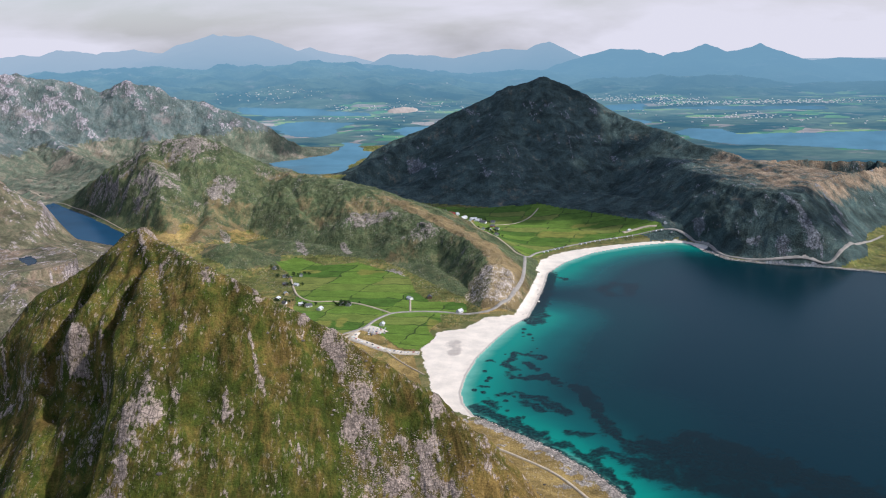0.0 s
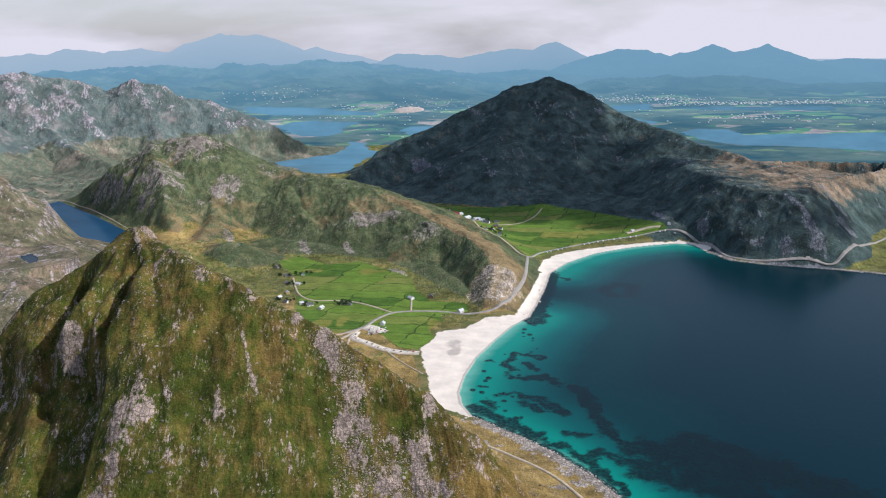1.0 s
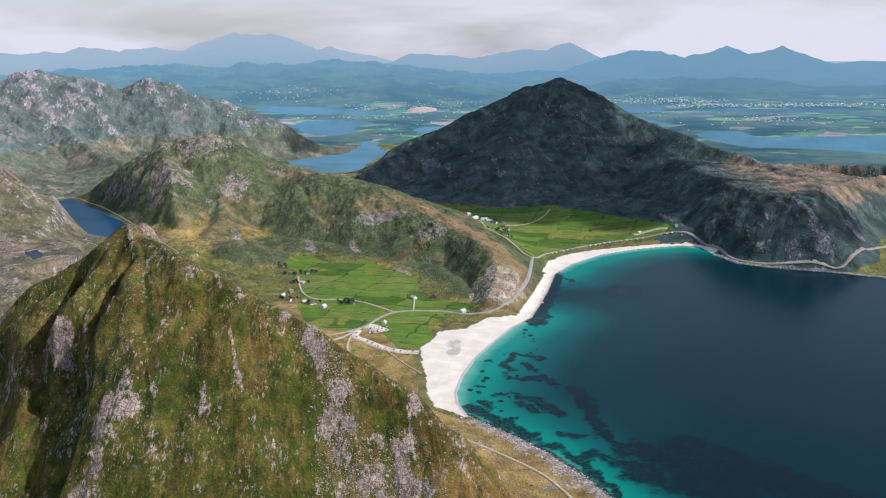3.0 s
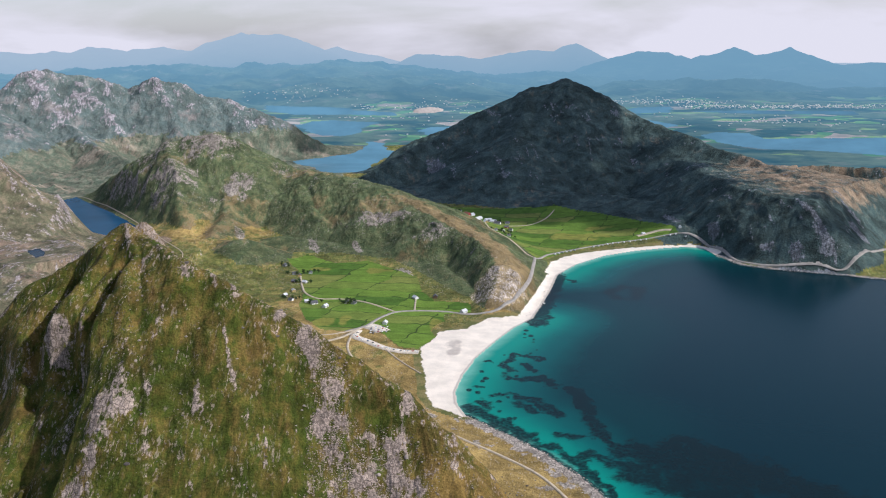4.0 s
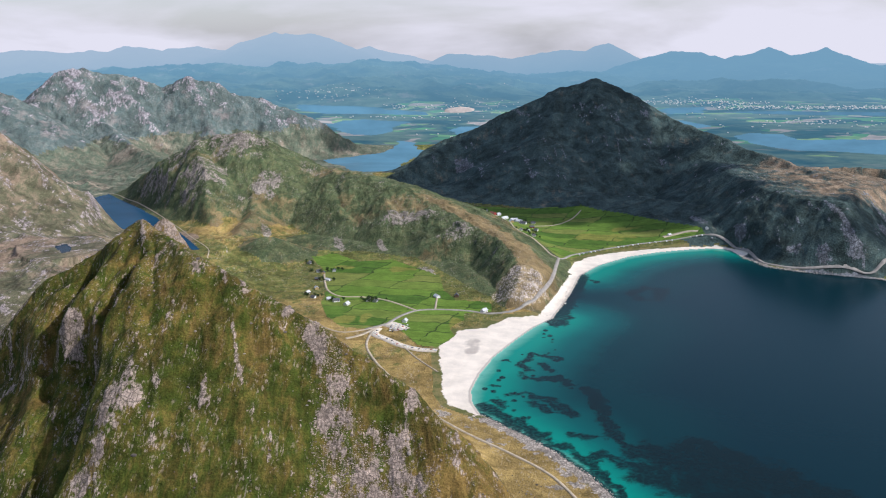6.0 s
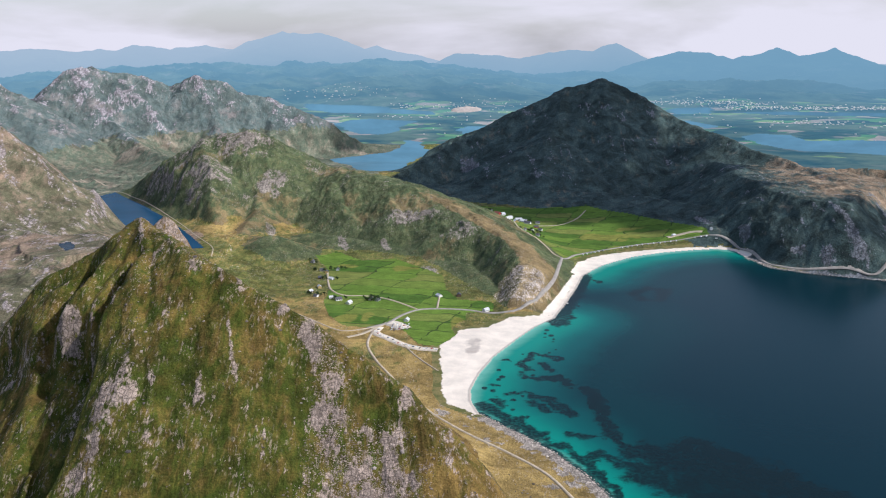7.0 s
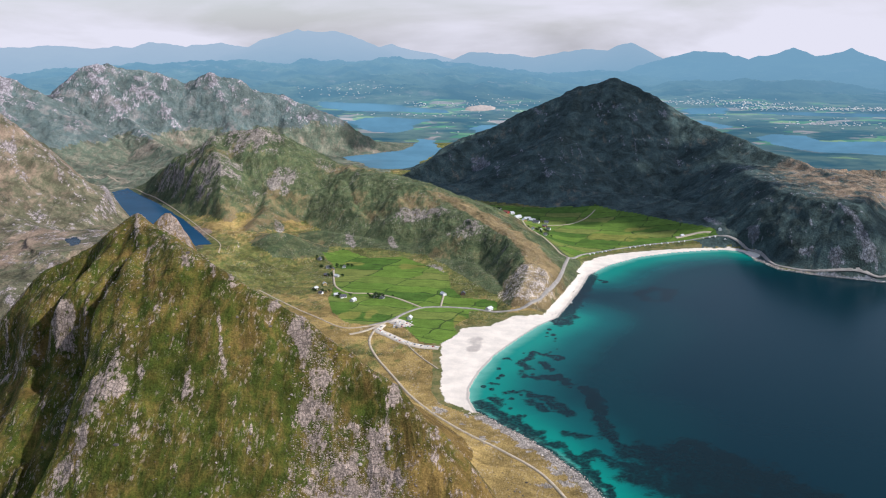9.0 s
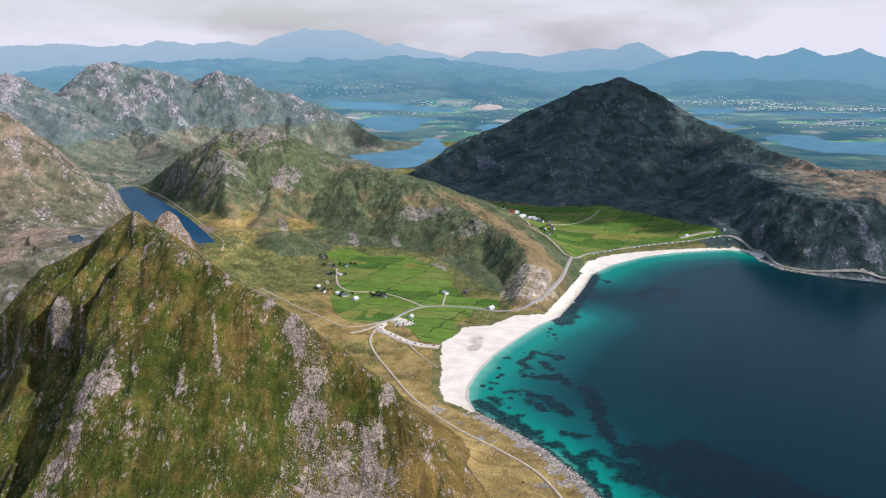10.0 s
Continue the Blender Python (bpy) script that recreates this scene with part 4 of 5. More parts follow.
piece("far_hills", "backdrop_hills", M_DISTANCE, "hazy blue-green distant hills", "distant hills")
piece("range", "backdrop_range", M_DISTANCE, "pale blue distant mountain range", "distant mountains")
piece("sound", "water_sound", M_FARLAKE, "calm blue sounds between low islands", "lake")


# ---- things on the land ----
def ground_z(x, y):
    return land_height(np.atleast_1d(np.asarray(x, float)), np.atleast_1d(np.asarray(y, float)))[0]


def raw_mesh(name, verts, faces, material, shade_smooth=False):
    me = bpy.data.meshes.new(name)
    me.from_pydata([tuple(map(float, v)) for v in verts], [], [tuple(map(int, f)) for f in faces])
    me.materials.append(material)
    me.update()
    if shade_smooth:
        me.polygons.foreach_set("use_smooth", np.ones(len(me.polygons), bool))
    return me


def part(name, me, parent, label=""):
    ob = new(name, me)
    ob.parent = parent
    return tagged(ob, label) if label else ob


def box_data(cx, cy, cz, sx, sy, sz):
    """The corners and faces of a box on its middle and full sizes."""
    v = [(cx + i * sx / 2, cy + j * sy / 2, cz + k * sz / 2) for k in (-1, 1) for j in (-1, 1) for i in (-1, 1)]
    return v, [(0, 2, 3, 1), (4, 5, 7, 6), (0, 1, 5, 4), (2, 6, 7, 3), (0, 4, 6, 2), (1, 3, 7, 5)]


def plain_material(name, colour, rough=0.6, spec=0.4, grain=0.6):
    m = Mat(name, rough, spec)
    m.bump(m.noise(grain, 3), 0.15, 0.05)
    return m.done(m.vary(colour, m.noise(grain * 3, 4), 0.82, 1.12))


# roads
def curve_points(pts, step):
    """A smooth line through the points, one place every few metres."""
    out, p = [], [np.array(q, float) for q in pts]
    p = [2 * p[0] - p[1], *p, 2 * p[-1] - p[-2]]
    for k in range(1, len(p) - 2):
        n = max(2, int(np.linalg.norm(p[k + 1] - p[k]) / step))
        for t in np.arange(n) / n:
            out.append(0.5 * (2 * p[k] + (p[k + 1] - p[k - 1]) * t + (2 * p[k - 1] - 5 * p[k] + 4 * p[k + 1] - p[k + 2]) * t * t
                              + (3 * p[k] - p[k - 1] - 3 * p[k + 1] + p[k + 2]) * t ** 3))
    return np.array([*out, p[-2]])


def road(name, pts, width, material, label, lift=0.9):
    line = curve_points(pts, 5.0)
    way = np.gradient(line, axis=0)
    side = np.stack([-way[:, 1], way[:, 0]], 1) / np.linalg.norm(way, axis=1)[:, None]
    mid = ground_z(line[:, 0], line[:, 1])
    mid = np.convolve(np.pad(mid, 3, mode="edge"), np.ones(7) / 7, mode="valid")
    rows = []
    for off, drop in ((-0.5 * width - 0.9, -2.2), (-0.5 * width, 0), (0, 0.08), (0.5 * width, 0), (0.5 * width + 0.9, -2.2)):
        q = line + side * off
        rows.append(np.column_stack([q, np.maximum(mid, ground_z(q[:, 0], q[:, 1]) - 0.5) + lift + drop]))
    v, n = np.concatenate(rows), len(line)
    f = [(a * n + k, a * n + k + 1, (a + 1) * n + k + 1, (a + 1) * n + k) for a in range(4) for k in range(n - 1)]
    me = raw_mesh(name, v, [q[::-1] for q in f], material, True)
    return tagged(new(name, me), label, "road", "", "structure")


def road_material(name, colour):
    m = Mat(name, 0.92, 0.2)
    col = m.vary(colour, m.noise(9, 5), 0.8, 1.15)
    m.bump(m.noise(0.5, 3), 0.2, 0.05)
    return m.done(m.vary(col, m.noise(1.1, 3), 0.9, 1.1))


M_SANDY = road_material("trodden_sand", (0.62, 0.54, 0.44))
M_ASPHALT, M_GRAVEL = road_material("worn_asphalt", (0.33, 0.30, 0.265)), road_material("pale_gravel", (0.46, 0.38, 0.28))
MAIN_ROAD = [(-170, 1533), (-156, 1546), (-138, 1568), (-119, 1619), (-95, 1655), (-60, 1666), (-8, 1664), (38, 1650), (92, 1660), (126, 1713), (154, 1814), (171, 1947), (181, 2058)]
SHORE_ROAD = [(181, 2058), (214, 2132), (255, 2183), (309, 2228), (369, 2270), (428, 2296), (487, 2310), (548, 2308), (590, 2270), (618, 2200), (640, 2090), (696, 2036), (784, 2004),
              (833, 1982), (900, 2043), (986, 2157), (1060, 2240)]
road("road", MAIN_ROAD, 5.5, M_ASPHALT, "narrow grey asphalt road between meadows")
road("road", [(-420, 1720), (-360, 1655), (-287, 1580), (-216, 1514), (-175, 1526), (-141, 1558)], 2.4, M_GRAVEL, "sandy lane along the foot of the mountain")
road("road", [(-195, 1478), (-171, 1504), (-144, 1560)], 6.0, M_GRAVEL, "sandy parking track beside the junction")
road("road", [(-105, 1467), (-70, 1398), (-31, 1336)], 2.0, M_GRAVEL, "trodden sandy footpath to the beach")
road("road", [(452, 2338), (500, 2352), (538, 2342)], 13.0, M_GRAVEL, "pale gravel lot at the end of the field")
road("road", SHORE_ROAD, 5.5, M_ASPHALT, "grey coast road along the curved beach")
road("road", [(-95, 1655), (-138, 1700), (-170, 1725), (-207, 1738), (-250, 1740), (-281, 1780), (-300, 1843), (-317, 1920)], 3.6, M_GRAVEL, "pale gravel lane to the farmhouses")
road("road", [(181, 2058), (141, 2146), (103, 2252), (67, 2428), (50, 2510)], 3.6, M_GRAVEL, "gravel lane to a farm under the hill")
road("road", [(128, 2462), (190, 2491), (232, 2556), (272, 2654)], 3.0, M_GRAVEL, "gravel track across the meadow")
road("road", [(-62, 1668), (-64, 1740)], 3.0, M_GRAVEL, "short gravel drive to a house")
road("road", [(-150, 1552), (-158, 1500), (-154, 1439), (-129, 1370), (-99, 1308), (-41, 1188), (14, 1112), (74, 1054), (121, 998), (152, 930), (180, 860)], 3.6, M_GRAVEL, "sandy old coast road along the shore")
road("road", [(-150, 1540), (-152, 1509), (-129, 1484), (-100, 1454), (-70, 1437), (-40, 1434)], 15.0, M_SANDY, "sandy car park track behind the beach")
road("road", [(-140, 1570), (-122, 1556), (-106, 1536)], 28.0, M_SANDY, "pale gravel car park beside the road")
road("road", [(-1190, 2700), (-1145, 2778), (-1020, 2624), (-915, 2486), (-772, 2284), (-664, 2110), (-588, 1990), (-560, 1900)], 1.6, M_GRAVEL, "gravel path round the mountain lake", 0.6)
road("road", [(-1160, 2850), (-1290, 2945), (-1400, 3030), (-1330, 2960), (-1440, 3040)], 4.0, M_GRAVEL, "pale gravel track winding up from the lake")

# houses
WALLS = {"white": plain_material("white_boards", (0.80, 0.79, 0.76)), "red": plain_material("red_boards", (0.33, 0.05, 0.04)), "brown": plain_material("brown_boards", (0.16, 0.10, 0.07)),
         "ochre": plain_material("ochre_boards", (0.55, 0.40, 0.18)), "grey": plain_material("grey_boards", (0.34, 0.34, 0.34))}
ROOFS = {"slate": plain_material("slate_roof", (0.09, 0.09, 0.10)), "tin": plain_material("pale_tin_roof", (0.62, 0.62, 0.63), 0.45), "tile": plain_material("red_tile_roof", (0.28, 0.10, 0.07))}
M_PANE, M_BRICK = plain_material("window_pane", (0.03, 0.04, 0.05), 0.15, 0.5), plain_material("chimney_brick", (0.25, 0.2, 0.18))


def house(x, y, turn, long, wide, high, wall, roof):
    """A gabled wooden house: boarded walls, overhanging roof, chimney, door and windows."""
    base = new("house")
    base.matrix_world = pose(x, y, float(ground_z(x, y)[0]) - 0.6, 0, 0, turn)
    a, b, ridge_z, eave = long / 2, wide / 2, high + wide * 0.36, high
    v = [(-a, -b, 0), (a, -b, 0), (a, b, 0), (-a, b, 0), (-a, -b, eave), (a, -b, eave), (a, b, eave), (-a, b, eave), (-a, 0, ridge_z), (a, 0, ridge_z)]
    part("wall", raw_mesh("wall", v, [(0, 1, 5, 4), (2, 3, 7, 6), (1, 2, 6, 9, 5), (3, 0, 4, 8, 7), (0, 3, 2, 1)], WALLS[wall]), base)
    o, p, th = a + 0.5, b + 0.6, 0.35
    low = eave - 0.6 * (ridge_z - eave) / b
    v = [(-o, -p, low), (o, -p, low), (o, 0, ridge_z), (-o, 0, ridge_z), (o, p, low), (-o, p, low)]
    v += [(q[0], q[1], q[2] + th) for q in v]
    f = [(6, 7, 8, 9), (9, 8, 10, 11), (0, 3, 2, 1), (3, 5, 4, 2), (0, 1, 7, 6), (4, 5, 11, 10), (1, 2, 8, 7), (2, 4, 10, 8), (3, 0, 6, 9), (5, 3, 9, 11)]
    part("roof", raw_mesh("roof", v, f, ROOFS[roof]), base)
    part("chimney", raw_mesh("chimney", *box_data(a * 0.3, 0, ridge_z + 0.5, 0.8, 0.8, 1.8), M_BRICK), base)
    pane = None
    for s in (-1, 1):
        for k in (-0.6, 0.0, 0.6):
            if pane is None:
                pane = raw_mesh("window", *box_data(0, 0, 0, 1.2, 0.12, 1.3), M_PANE)
            w = part("window", pane, base)
            w.location = (k * a, s * (b + 0.03), 0.6 + (high - 0.6) * 0.55)
    part("door", raw_mesh("door", *box_data(a * 0.3, -b - 0.04, 1.65, 1.0, 0.1, 2.1), ROOFS["tile"] if wall == "white" else WALLS["white"]), base)
    tagged(base, f"{wall} wooden house with a {'pale metal' if roof == 'tin' else 'dark slate' if roof == 'slate' else 'red tiled'} gable roof", "house", "houses of the valley")
    return base


rnd = random.Random(7)
# the one at (28, 1660) stands in for a low vehicle by the road
HOMES = [(-332, 1937, "white", "slate"), (-319, 1922, "ochre", "slate"), (-300, 1946, "white", "slate"), (-322, 1873, "brown", "slate"), (-298, 1866, "white", "tin"), (-308, 1795, "ochre", "tin"),
         (-318, 1757, "brown", "tin"), (-300, 1727, "white", "slate"), (-268, 1716, "white", "tin"), (-252, 1704, "white", "slate"), (-228, 1682, "white", "tin"), (-192, 1712, "white", "slate"),
         (-178, 1708, "grey", "slate"), (-108, 1583, "white", "tin"), (-65, 1748, "white", "tin"), (-27, 1752, "brown", "slate"), (28, 1660, "white", "tin"), (-365, 1997, "grey", "slate"),
         (7, 2580, "white", "slate"), (26, 2560, "red", "tile"), (56, 2510, "white", "tin"), (77, 2478, "ochre", "tin"), (96, 2520, "white", "tin"), (130, 2438, "red", "slate"),
         (135, 2504, "white", "slate"), (100, 2322, "white", "slate"), (120, 2350, "white", "tin"), (131, 2276, "white", "slate"), (60, 2548, "white", "tin"), (84, 2540, "grey", "tin"), (108, 2492, "white", "slate"), (38, 2592, "white", "tin"), (140, 2400, "white", "slate"), (469, 2345, "white", "tin"), (560, 2345, "white", "tin")]
for hx, hy, wall, roof in HOMES:
    big = rnd.random() + (1.3 if hy > 2420 and hx < 110 else 0)
    house(hx, hy, rnd.uniform(0, 180), 8 + 5 * big, 6.5 + 2 * big, 3.2 + 1.2 * rnd.random(), wall, roof)

# parked cars and camper vans
M_TYRE = plain_material("tyre_rubber", (0.02, 0.02, 0.02), 0.9)
PAINT = {"white": plain_material("white_paint", (0.8, 0.8, 0.8), 0.3), "silver": plain_material("silver_paint", (0.45, 0.46, 0.48), 0.3), "dark blue": plain_material("blue_paint", (0.04, 0.06, 0.12), 0.3),
         "black": plain_material("black_paint", (0.02, 0.02, 0.025), 0.3), "red": plain_material("red_paint", (0.35, 0.03, 0.03), 0.3)}


def vehicle(name, paint, long, wide, high, cab):
    base = new(name)
    a, b = long / 2, wide / 2
    hood = a * (0.85 if cab else 0.5)
    v = [(x, s * b, z) for s in (-1, 1) for x, z in ((-a, 0.35), (a, 0.35), (a, 0.95), (hood, 1.05), (hood - 0.6, high), (-a + 0.25, high), (-a, high * 0.6))]
    f = [tuple(range(7))[::1], tuple(range(13, 6, -1))] + [(k, k + 7, (k + 1) % 7 + 7, (k + 1) % 7) for k in range(7)]
    part("body", raw_mesh("body", v, f, PAINT[paint]), base)
    for s in (-1, 1):
        part("window", raw_mesh("window", *box_data(hood - 1.4, s * (b + 0.01), high * 0.74, 1.2, 0.04, high * 0.25), M_PANE), base)
    part("windscreen", raw_mesh("windscreen", *box_data(hood - 0.22, 0, (high + 1.05) / 2, 0.3, wide * 0.86, (high - 1.05) * 0.6), M_PANE), base)
    ring = [(0.33 * math.cos(k * math.pi / 5), s * 0.12, 0.33 * math.sin(k * math.pi / 5)) for s in (-1, 1) for k in range(10)]
    wheel = raw_mesh("wheel", ring, [tuple(range(10)), tuple(range(19, 9, -1))] + [(k, k + 10, (k + 1) % 10 + 10, (k + 1) % 10) for k in range(10)], M_TYRE)
    for i in (-1, 1):
        for j in (-1, 1):
            w = part("wheel", wheel, base)
            w.location = (i * a * 0.62, j * (b - 0.08), 0.33)
    return base


VANS = [vehicle("camper_van", "white", 7.0, 2.3, 3.0, True), vehicle("camper_van", "silver", 6.2, 2.2, 2.8, True)]
CARS = [vehicle("car", p, 4.5, 1.8, 1.5, False) for p in ("white", "silver", "dark blue", "black", "red")]
for c, p in zip(CARS, ("white", "silver", "dark blue", "black", "red")):
    tagged(c, f"small {p} car parked on sandy gravel", "car", "parked cars")
for c, p in zip(VANS, ("white", "silver")):
    tagged(c, f"{p} camper van parked beside the beach road", "camper van", "parked campers")


def park(master, spots, used):
    for x, y, turn in spots:
        m = pose(x, y, float(ground_z(x, y)[0]) + 0.55, 0, 0, turn)
        if master in used:
            copy_thing(master, m)
        else:
            master.matrix_world = m
            used.add(master)


used = set()
van_line = curve_points(SHORE_ROAD[1:9], 5.0)
spots = []
for k in range(4, len(van_line) - 4, 3):
    if rnd.random() < 0.72:
        q, w = van_line[k], van_line[k + 1] - van_line[k]
        w = w / np.linalg.norm(w)
        spots.append((q[0] + w[1] * 8.5, q[1] - w[0] * 8.5, math.degrees(math.atan2(w[1], w[0])) + rnd.uniform(60, 120)))
for k, spot in enumerate(spots):
    park(VANS[k % 3 == 2], [spot], used)
spots = [(-128 + 6.5 * (k % 5) + rnd.uniform(-1, 1), 1562 - 9 * (k // 5) + rnd.uniform(-2, 2), 70 + rnd.uniform(-12, 12)) for k in range(22)]
strip_line = curve_points([(-150, 1530), (-152, 1509), (-129, 1484), (-100, 1454), (-70, 1437), (-40, 1434)], 6.0)
spots += [(q[0] + rnd.uniform(-3, 3), q[1] + rnd.uniform(-3, 3), 60 + rnd.uniform(-25, 25)) for q in strip_line]
for k, spot in enumerate(spots):
    park(CARS[(0, 1, 0, 2, 0, 3, 0, 1, 4)[k % 9]], [spot], used)

# trees and scrub round the farms
M_BARK, M_LEAF = plain_material("bark", (0.10, 0.07, 0.05), 0.95), plain_material("leaves", (0.05, 0.085, 0.028), 0.8, 0.2)


def tree(x, y, high, seed):
    r = random.Random(seed)
    base = new("tree")
    base.location = (x, y, float(ground_z(x, y)[0]) - 0.2)
    v, f = [], []
    limbs = [((0, 0, 0), (r.uniform(-0.3, 0.3), r.uniform(-0.3, 0.3), high * 0.75), 0.22)]
    for k in range(6):
        a = k * 1.05 + r.uniform(-0.3, 0.3)
        limbs.append(((0, 0, high * (0.25 + 0.08 * k)), (math.cos(a) * high * 0.3, math.sin(a) * high * 0.3, high * (0.5 + 0.07 * k)), 0.1))
    for p, q, w in limbs:
        n = len(v)
        for c, s in ((p, w), (q, w * 0.25)):
            v += [(c[0] + s * math.cos(j * 1.257), c[1] + s * math.sin(j * 1.257), c[2]) for j in range(5)]
        f += [(n + j, n + (j + 1) % 5, n + 5 + (j + 1) % 5, n + 5 + j) for j in range(5)]
    part("trunk", raw_mesh("trunk", v, f, M_BARK), base)
    v, f = [], []
    for k in range(170):
        p, q, w = limbs[r.randrange(len(limbs))]
        t = r.uniform(0.35, 1.1)
        c = Vector(p).lerp(Vector(q), t) + Vector((r.gauss(0, 1), r.gauss(0, 1), r.gauss(0, 0.8))) * high * 0.1
        n, s = len(v), high * r.uniform(0.08, 0.14)
        v += [c + Vector((r.uniform(-1, 1), r.uniform(-1, 1), r.uniform(-0.7, 0.7))) * s for _ in range(4)]
        f += [(n, n + 1, n + 2), (n, n + 2, n + 3), (n, n + 3, n + 1), (n + 1, n + 3, n + 2)]
    part("crown", raw_mesh("crown", v, f, M_LEAF), base)
    return tagged(base, "small dark green birch beside a farmhouse", "tree", "farm trees")


for k in range(76):
    hx, hy = HOMES[(0, 2, 4, 7, 9, 11, 12, 12, 17, 18, 19, 22, 24, 25, 26, 27, 25)[k % 17]][:2]
    tree(hx + rnd.uniform(-20, 20), hy + rnd.uniform(-4, 14), rnd.uniform(5.5, 9.0), k)

# loose stones: scree, spur blocks, shore boulders
def stone_field(name, places, sizes, material, label, seed):
    """Many small broken stones lying on the land, as one mesh."""
    g = np.random.default_rng(seed)
    gold = (1 + 5 ** 0.5) / 2
    ico = np.array([(-1, gold, 0), (1, gold, 0), (-1, -gold, 0), (1, -gold, 0), (0, -1, gold), (0, 1, gold), (0, -1, -gold), (0, 1, -gold), (gold, 0, -1), (gold, 0, 1), (-gold, 0, -1), (-gold, 0, 1)]) / 1.9
    tri = np.array([(0, 11, 5), (0, 5, 1), (0, 1, 7), (0, 7, 10), (0, 10, 11), (1, 5, 9), (5, 11, 4), (11, 10, 2), (10, 7, 6), (7, 1, 8), (3, 9, 4), (3, 4, 2), (3, 2, 6), (3, 6, 8), (3, 8, 9), (4, 9, 5),
                    (2, 4, 11), (6, 2, 10), (8, 6, 7), (9, 8, 1)])
    n = len(places)
    v = ico[None] * g.uniform(0.6, 1.25, (n, 12, 1)) * g.uniform(0.6, 1.3, (n, 1, 3)) * sizes[:, None, None]
    a = g.uniform(0, 6.28, n)
    c, s = np.cos(a)[:, None], np.sin(a)[:, None]
    v = np.stack([v[..., 0] * c - v[..., 1] * s, v[..., 0] * s + v[..., 1] * c, 0.62 * v[..., 2]], -1)
    v += np.column_stack([places, ground_z(places[:, 0], places[:, 1]) + sizes * 0.2])[:, None]
    f = (tri[None] + 12 * np.arange(n)[:, None, None]).reshape(-1, 3)
    me = bpy.data.meshes.new(name)
    me.vertices.add(n * 12)
    me.vertices.foreach_set("co", v.astype(np.float32).ravel())
    me.loops.add(f.size)
    me.loops.foreach_set("vertex_index", f.ravel().astype(np.int32))
    me.polygons.add(len(f))
    me.polygons.foreach_set("loop_start", np.arange(0, f.size, 3, dtype=np.int32))
    me.update(calc_edges=True)
    me.polygons.foreach_set("use_smooth", np.zeros(len(f), bool))
    me.materials.append(material)
    return tagged(new(name, me), label, "stones", "", "stuff")


def stone_material(name, colour):
    m = Mat(name, 0.9, 0.25)
    geo = m.n.new("ShaderNodeNewGeometry")
    col = m.vary(colour, geo.outputs["Random Per Island"], 0.5, 1.3)
    return m.done(m.vary(col, m.noise(0.7, 4), 0.8, 1.15))


g = np.random.default_rng(5)
p = np.column_stack([g.uniform(-150, 60, 60000), g.uniform(560, 830, 60000)])
keep = (signed(p[:, 0], p[:, 1], SCREE) + 30 * fbm(p[:, 0], p[:, 1], 40, 5, 111) > g.uniform(-7, 30, len(p))) & (fbm(p[:, 0], p[:, 1], 18, 3, 7) > -0.25)
scree_places = p[keep][:11000]
stone_field("scree", scree_places, g.gamma(2.2, 0.15, len(scree_places)) + 0.16, stone_material("scree_stone", (0.33, 0.262, 0.222)), "grey-pink loose scree spilling down the grassy slope", 11)
p = np.column_stack([g.uniform(-520, 170, 40000), g.uniform(560, 1000, 40000)])
d = to_line(p[:, 0], p[:, 1], NEAR_RIDGES[1][0])[0]
lumpy = fbm(p[:, 0] + 0.2 * p[:, 1], p[:, 1] * 0.35, 30, 4, 9)
keep = (g.uniform(0, 1, len(p)) < 0.9 * np.exp(-d / 14)) | ((g.uniform(0, 1, len(p)) < 0.25) & (lumpy > 0.12)) | (g.uniform(0, 1, len(p)) < 0.025)
slope_places = p[keep][:2600]
stone_field("slope_stones", slope_places, g.gamma(1.6, 0.32, len(slope_places)) + 0.15, stone_material("slope_stone", (0.25, 0.21, 0.185)), "weathered grey stones scattered over mountain turf", 12)
coast = curve_points(COAST, 1.0)
pick = g.integers(0, len(coast), 9000)
q = coast[pick] + g.normal(0, 1, (9000, 2)) * 6 + 4 * g.normal(0, 1, (9000, 1))
off = -signed(q[:, 0], q[:, 1], SEA)
sandy = (signed(q[:, 0], q[:, 1], SAND_BAY) > -3) | (signed(q[:, 0], q[:, 1], SAND_FAR) > -3) | ((signed(q[:, 0], q[:, 1], SAND_MID) > -3) & (g.uniform(0, 1, len(q)) < 0.8))
q = q[(off > -3) & (off < 22) & ~sandy]
stone_field("shore_boulders", q, g.gamma(1.6, 0.24, len(q)) + 0.14, stone_material("shore_stone", (0.56, 0.49, 0.43)), "pale bleached boulders along the rocky shore", 13)

# ---- far houses, seen as pale specks ----
M_SPECK = plain_material("far_house_paint", (0.8, 0.79, 0.76), 0.7, 0.2, 4)
spots = []
for cx, cy, sx, sy, n in ((2150, 7300, 480, 130, 300), (1500, 8050, 190, 180, 120), (1850, 7800, 160, 260, 110), (2700, 7250, 350, 120, 130), (1900, 6000, 160, 140, 40), (-1450, 8350, 260, 160, 90), (-800, 7500, 220, 130, 50), (-200, 7600, 300, 500, 60), (-150, 5400, 160, 500, 40), (2000, 5600, 500, 260, 30),
                          (-750, 6450, 260, 60, 30), (1500, 6300, 500, 500, 30)):
    spots.append(np.column_stack([g.normal(cx, sx, n), g.normal(cy, sy, n)]))
spots = np.concatenate(spots)
wet_spot = np.zeros(len(spots), bool)
for pts in SOUNDS:
    wet_spot |= signed(spots[:, 0], spots[:, 1], pts) > -60
spots = spots[~wet_spot & (np.hypot(spots[:, 0] - CX, spots[:, 1] - CY) > 5000)]
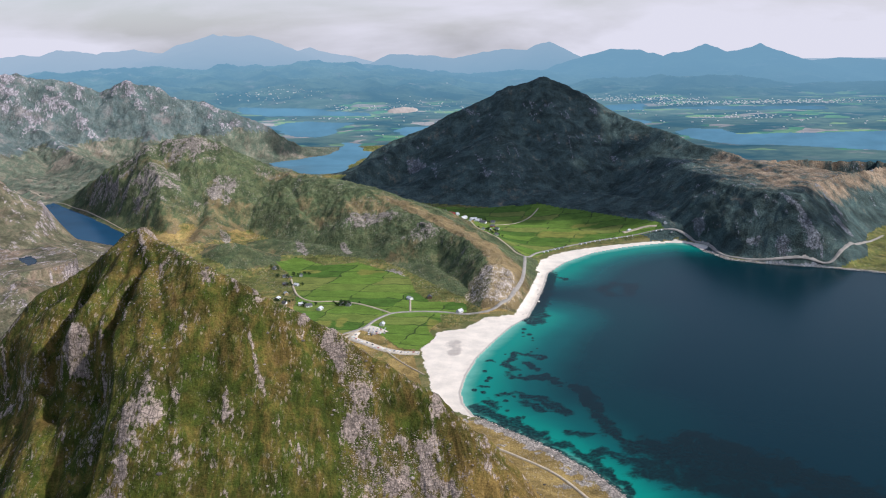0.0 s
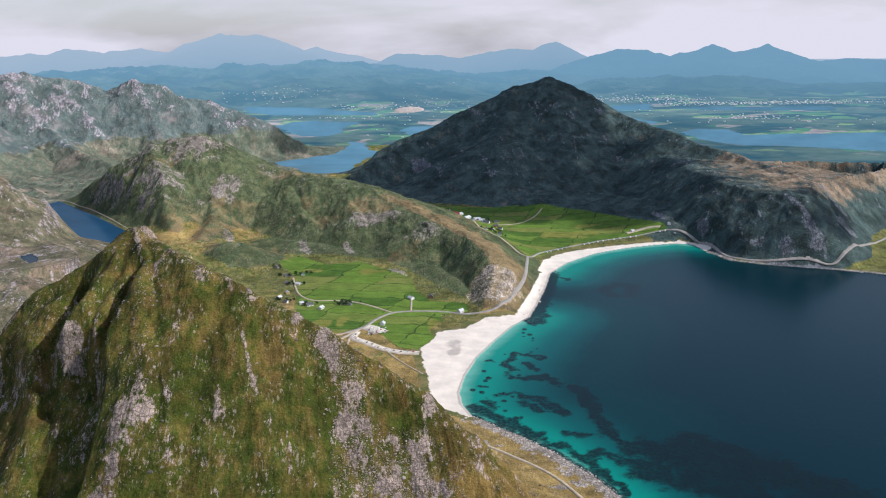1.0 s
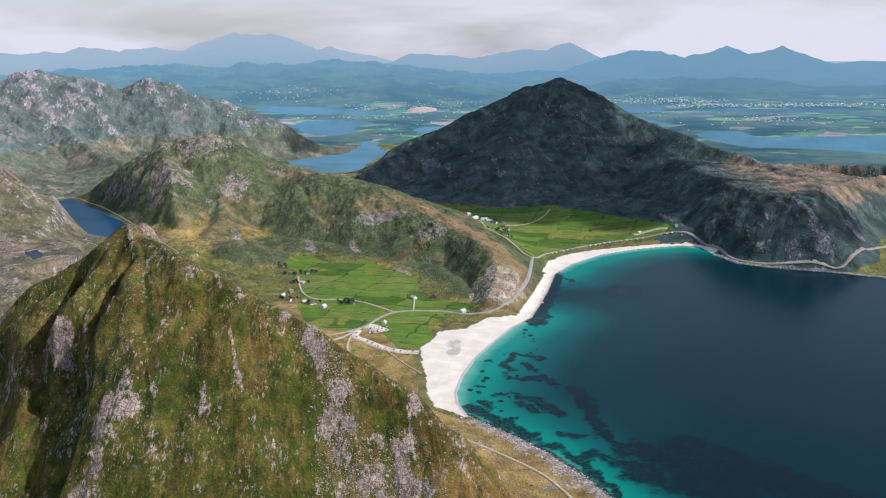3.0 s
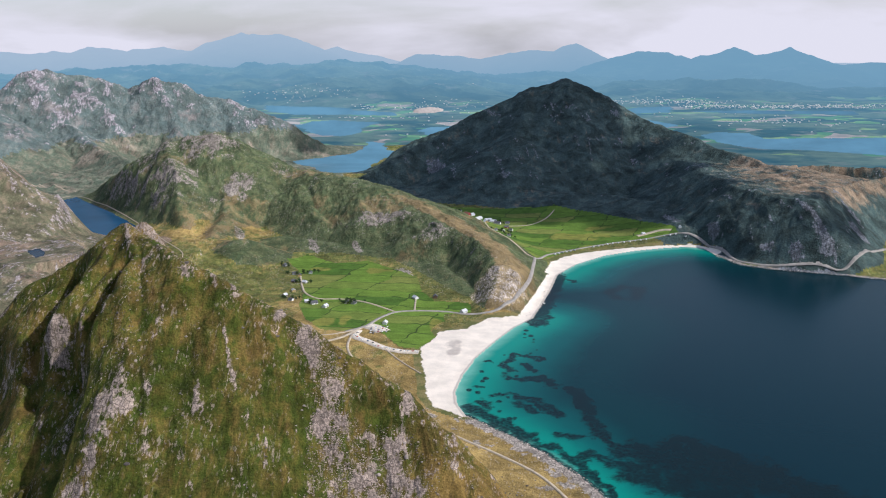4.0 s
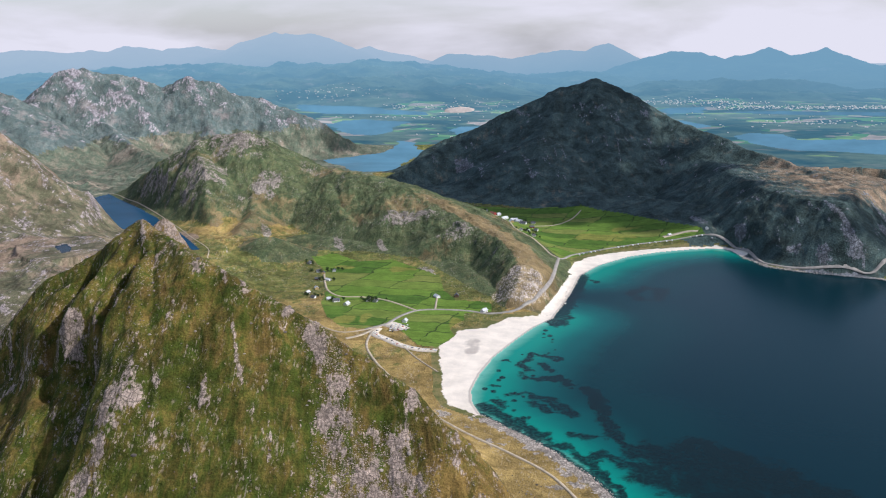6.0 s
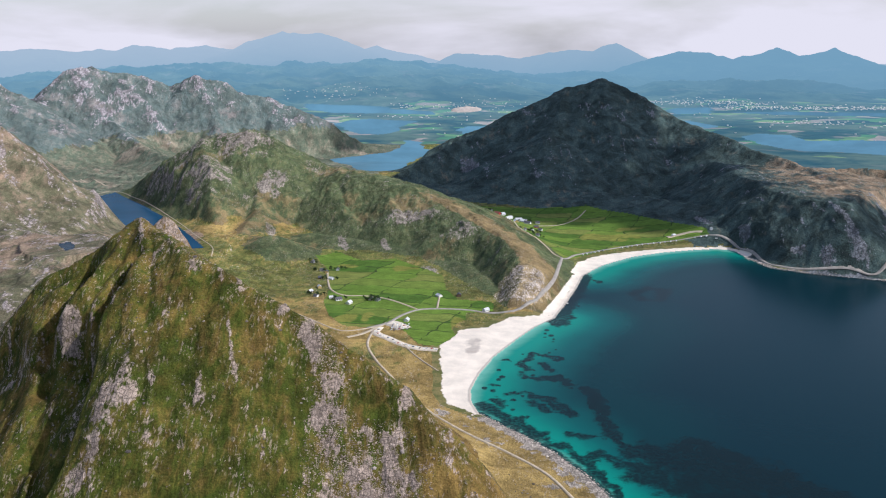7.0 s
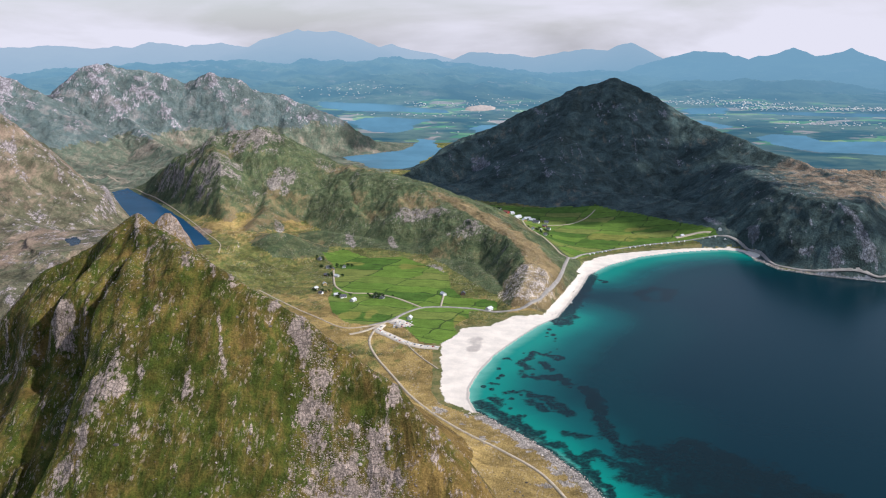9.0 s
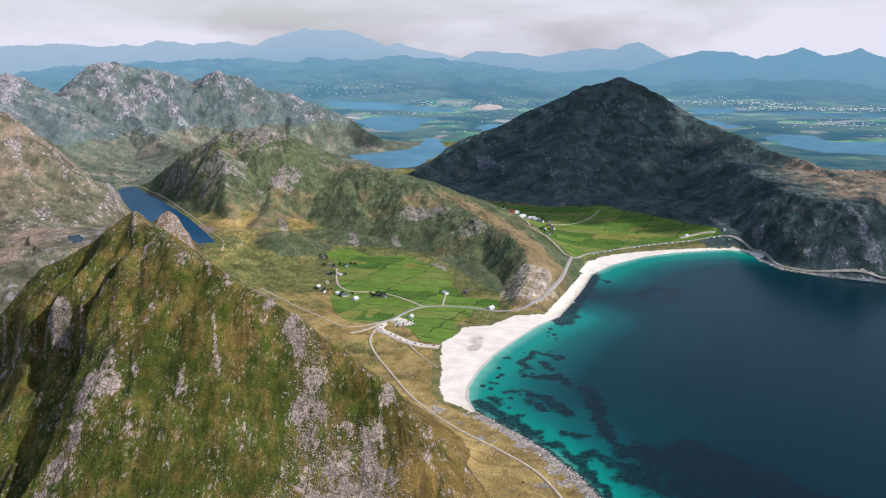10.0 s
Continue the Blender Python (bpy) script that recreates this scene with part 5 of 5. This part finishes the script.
rt = np.hypot(spots[:, 0] - CX, spots[:, 1] - CY)
shrink = draw_in(rt) / rt
sz = far_height(spots[:, 0], spots[:, 1])[0]
verts, faces = [], []
for (sx, sy), z, k in zip(spots, sz, shrink):
    w, l, h = rnd.uniform(5, 9), rnd.uniform(6, 13), rnd.uniform(3, 5)
    v, f = box_data(0, 0, h / 2, l, w, h)
    n = len(verts)
    verts += [(CX + (sx + a - CX) * k, CY + (sy + b - CY) * k, EYE_Z - (EYE_Z - z - c) * k) for a, b, c in v]
    faces += [tuple(n + i for i in q) for q in f]
tagged(new("distant_houses", raw_mesh("distant_houses", verts, faces, M_SPECK)), "pale houses of a distant town on the lowland", "houses", "", "stuff")


# the pale quarry on the plain
M_PIT = plain_material("quarry_rubble", (0.50, 0.43, 0.39), 0.9, 0.2, 9)
us, vs = np.meshgrid(np.linspace(-1, 1, 26), np.linspace(-1, 1, 16))
qx, qy = -310 + 115 * us, 7150 + 300 * vs
qz = 10 + 22 * np.clip(1.05 - np.hypot(us, vs), 0, 1) * (0.7 + 0.6 * crests(qx, qy, 120, 4, 171)) - 8 * (np.hypot(us, vs) > 1)
qr = np.hypot(qx - CX, qy - CY)
qk = draw_in(qr) / qr
verts = np.stack([CX + (qx - CX) * qk, CY + (qy - CY) * qk, EYE_Z - (EYE_Z - qz) * qk], -1).reshape(-1, 3)
faces = [(r * 26 + c, r * 26 + c + 1, r * 26 + c + 27, r * 26 + c + 26) for r in range(15) for c in range(25)]
tagged(new("backdrop_quarry", raw_mesh("backdrop_quarry", verts, faces, M_PIT, True)), "pale open quarry on the distant lowland", "quarry", "", "structure")

# ---- clouds that throw the shade ----
M_CLOUD = Mat("cloud_white", 1.0, 0.0).done((0.85, 0.85, 0.86))


def cloud(x, y, wide, deep, reach, puffs, seed, label):
    """A flat-bottomed heap of puffs, hanging towards the sun from the land that it shades."""
    r = random.Random(seed)
    bm = bmesh.new()
    for k in range(puffs):
        a, d = r.uniform(0, 6.283), math.sqrt(r.random())
        size = r.uniform(0.16, 0.34) * min(wide, deep)
        m = Matrix.LocRotScale((math.cos(a) * d * wide, math.sin(a) * d * deep, r.uniform(0, 30)), None, (size, size, size * 0.45))
        made = bmesh.ops.create_icosphere(bm, subdivisions=3, radius=1.0, matrix=m)
        for v in made["verts"]:
            v.co += v.normal * size * 0.22 * noise.fractal(v.co / (size * 0.5), 0.7, 2.0, 4)
    me = bpy.data.meshes.new("cloud")
    bm.to_mesh(me)
    bm.free()
    me.materials.append(M_CLOUD)
    me.polygons.foreach_set("use_smooth", np.ones(len(me.polygons), bool))
    ob = new("cloud", me)
    ob.location = Vector((x, y, 150)) + SUN_DIR * reach
    return tagged(ob, label, "cloud")


cloud(125, 3130, 330, 390, 2300, 110, 3, "broad white cumulus cloud high over the bay")
cloud(490, 2960, 180, 160, 2300, 75, 8, "flat white cumulus cloud beside a larger one")
cloud(460, 2735, 255, 235, 2300, 100, 7, "flat white cumulus cloud beside a larger one")
cloud(335, 2640, 255, 100, 2300, 120, 9, "long white cloud shading the meadow's upper edge")
cloud(640, 2450, 115, 110, 2300, 80, 5, "ragged white cloud scrap over the bay")
# unseen helper, added only to put the headland cliff in shade
cloud(960, 2120, 105, 115, 2300, 40, 6, "small white cloud scrap added out of view to shade the headland")
cloud(-610, 4130, 140, 75, 2300, 40, 4, "small white cumulus cloud over the sound")
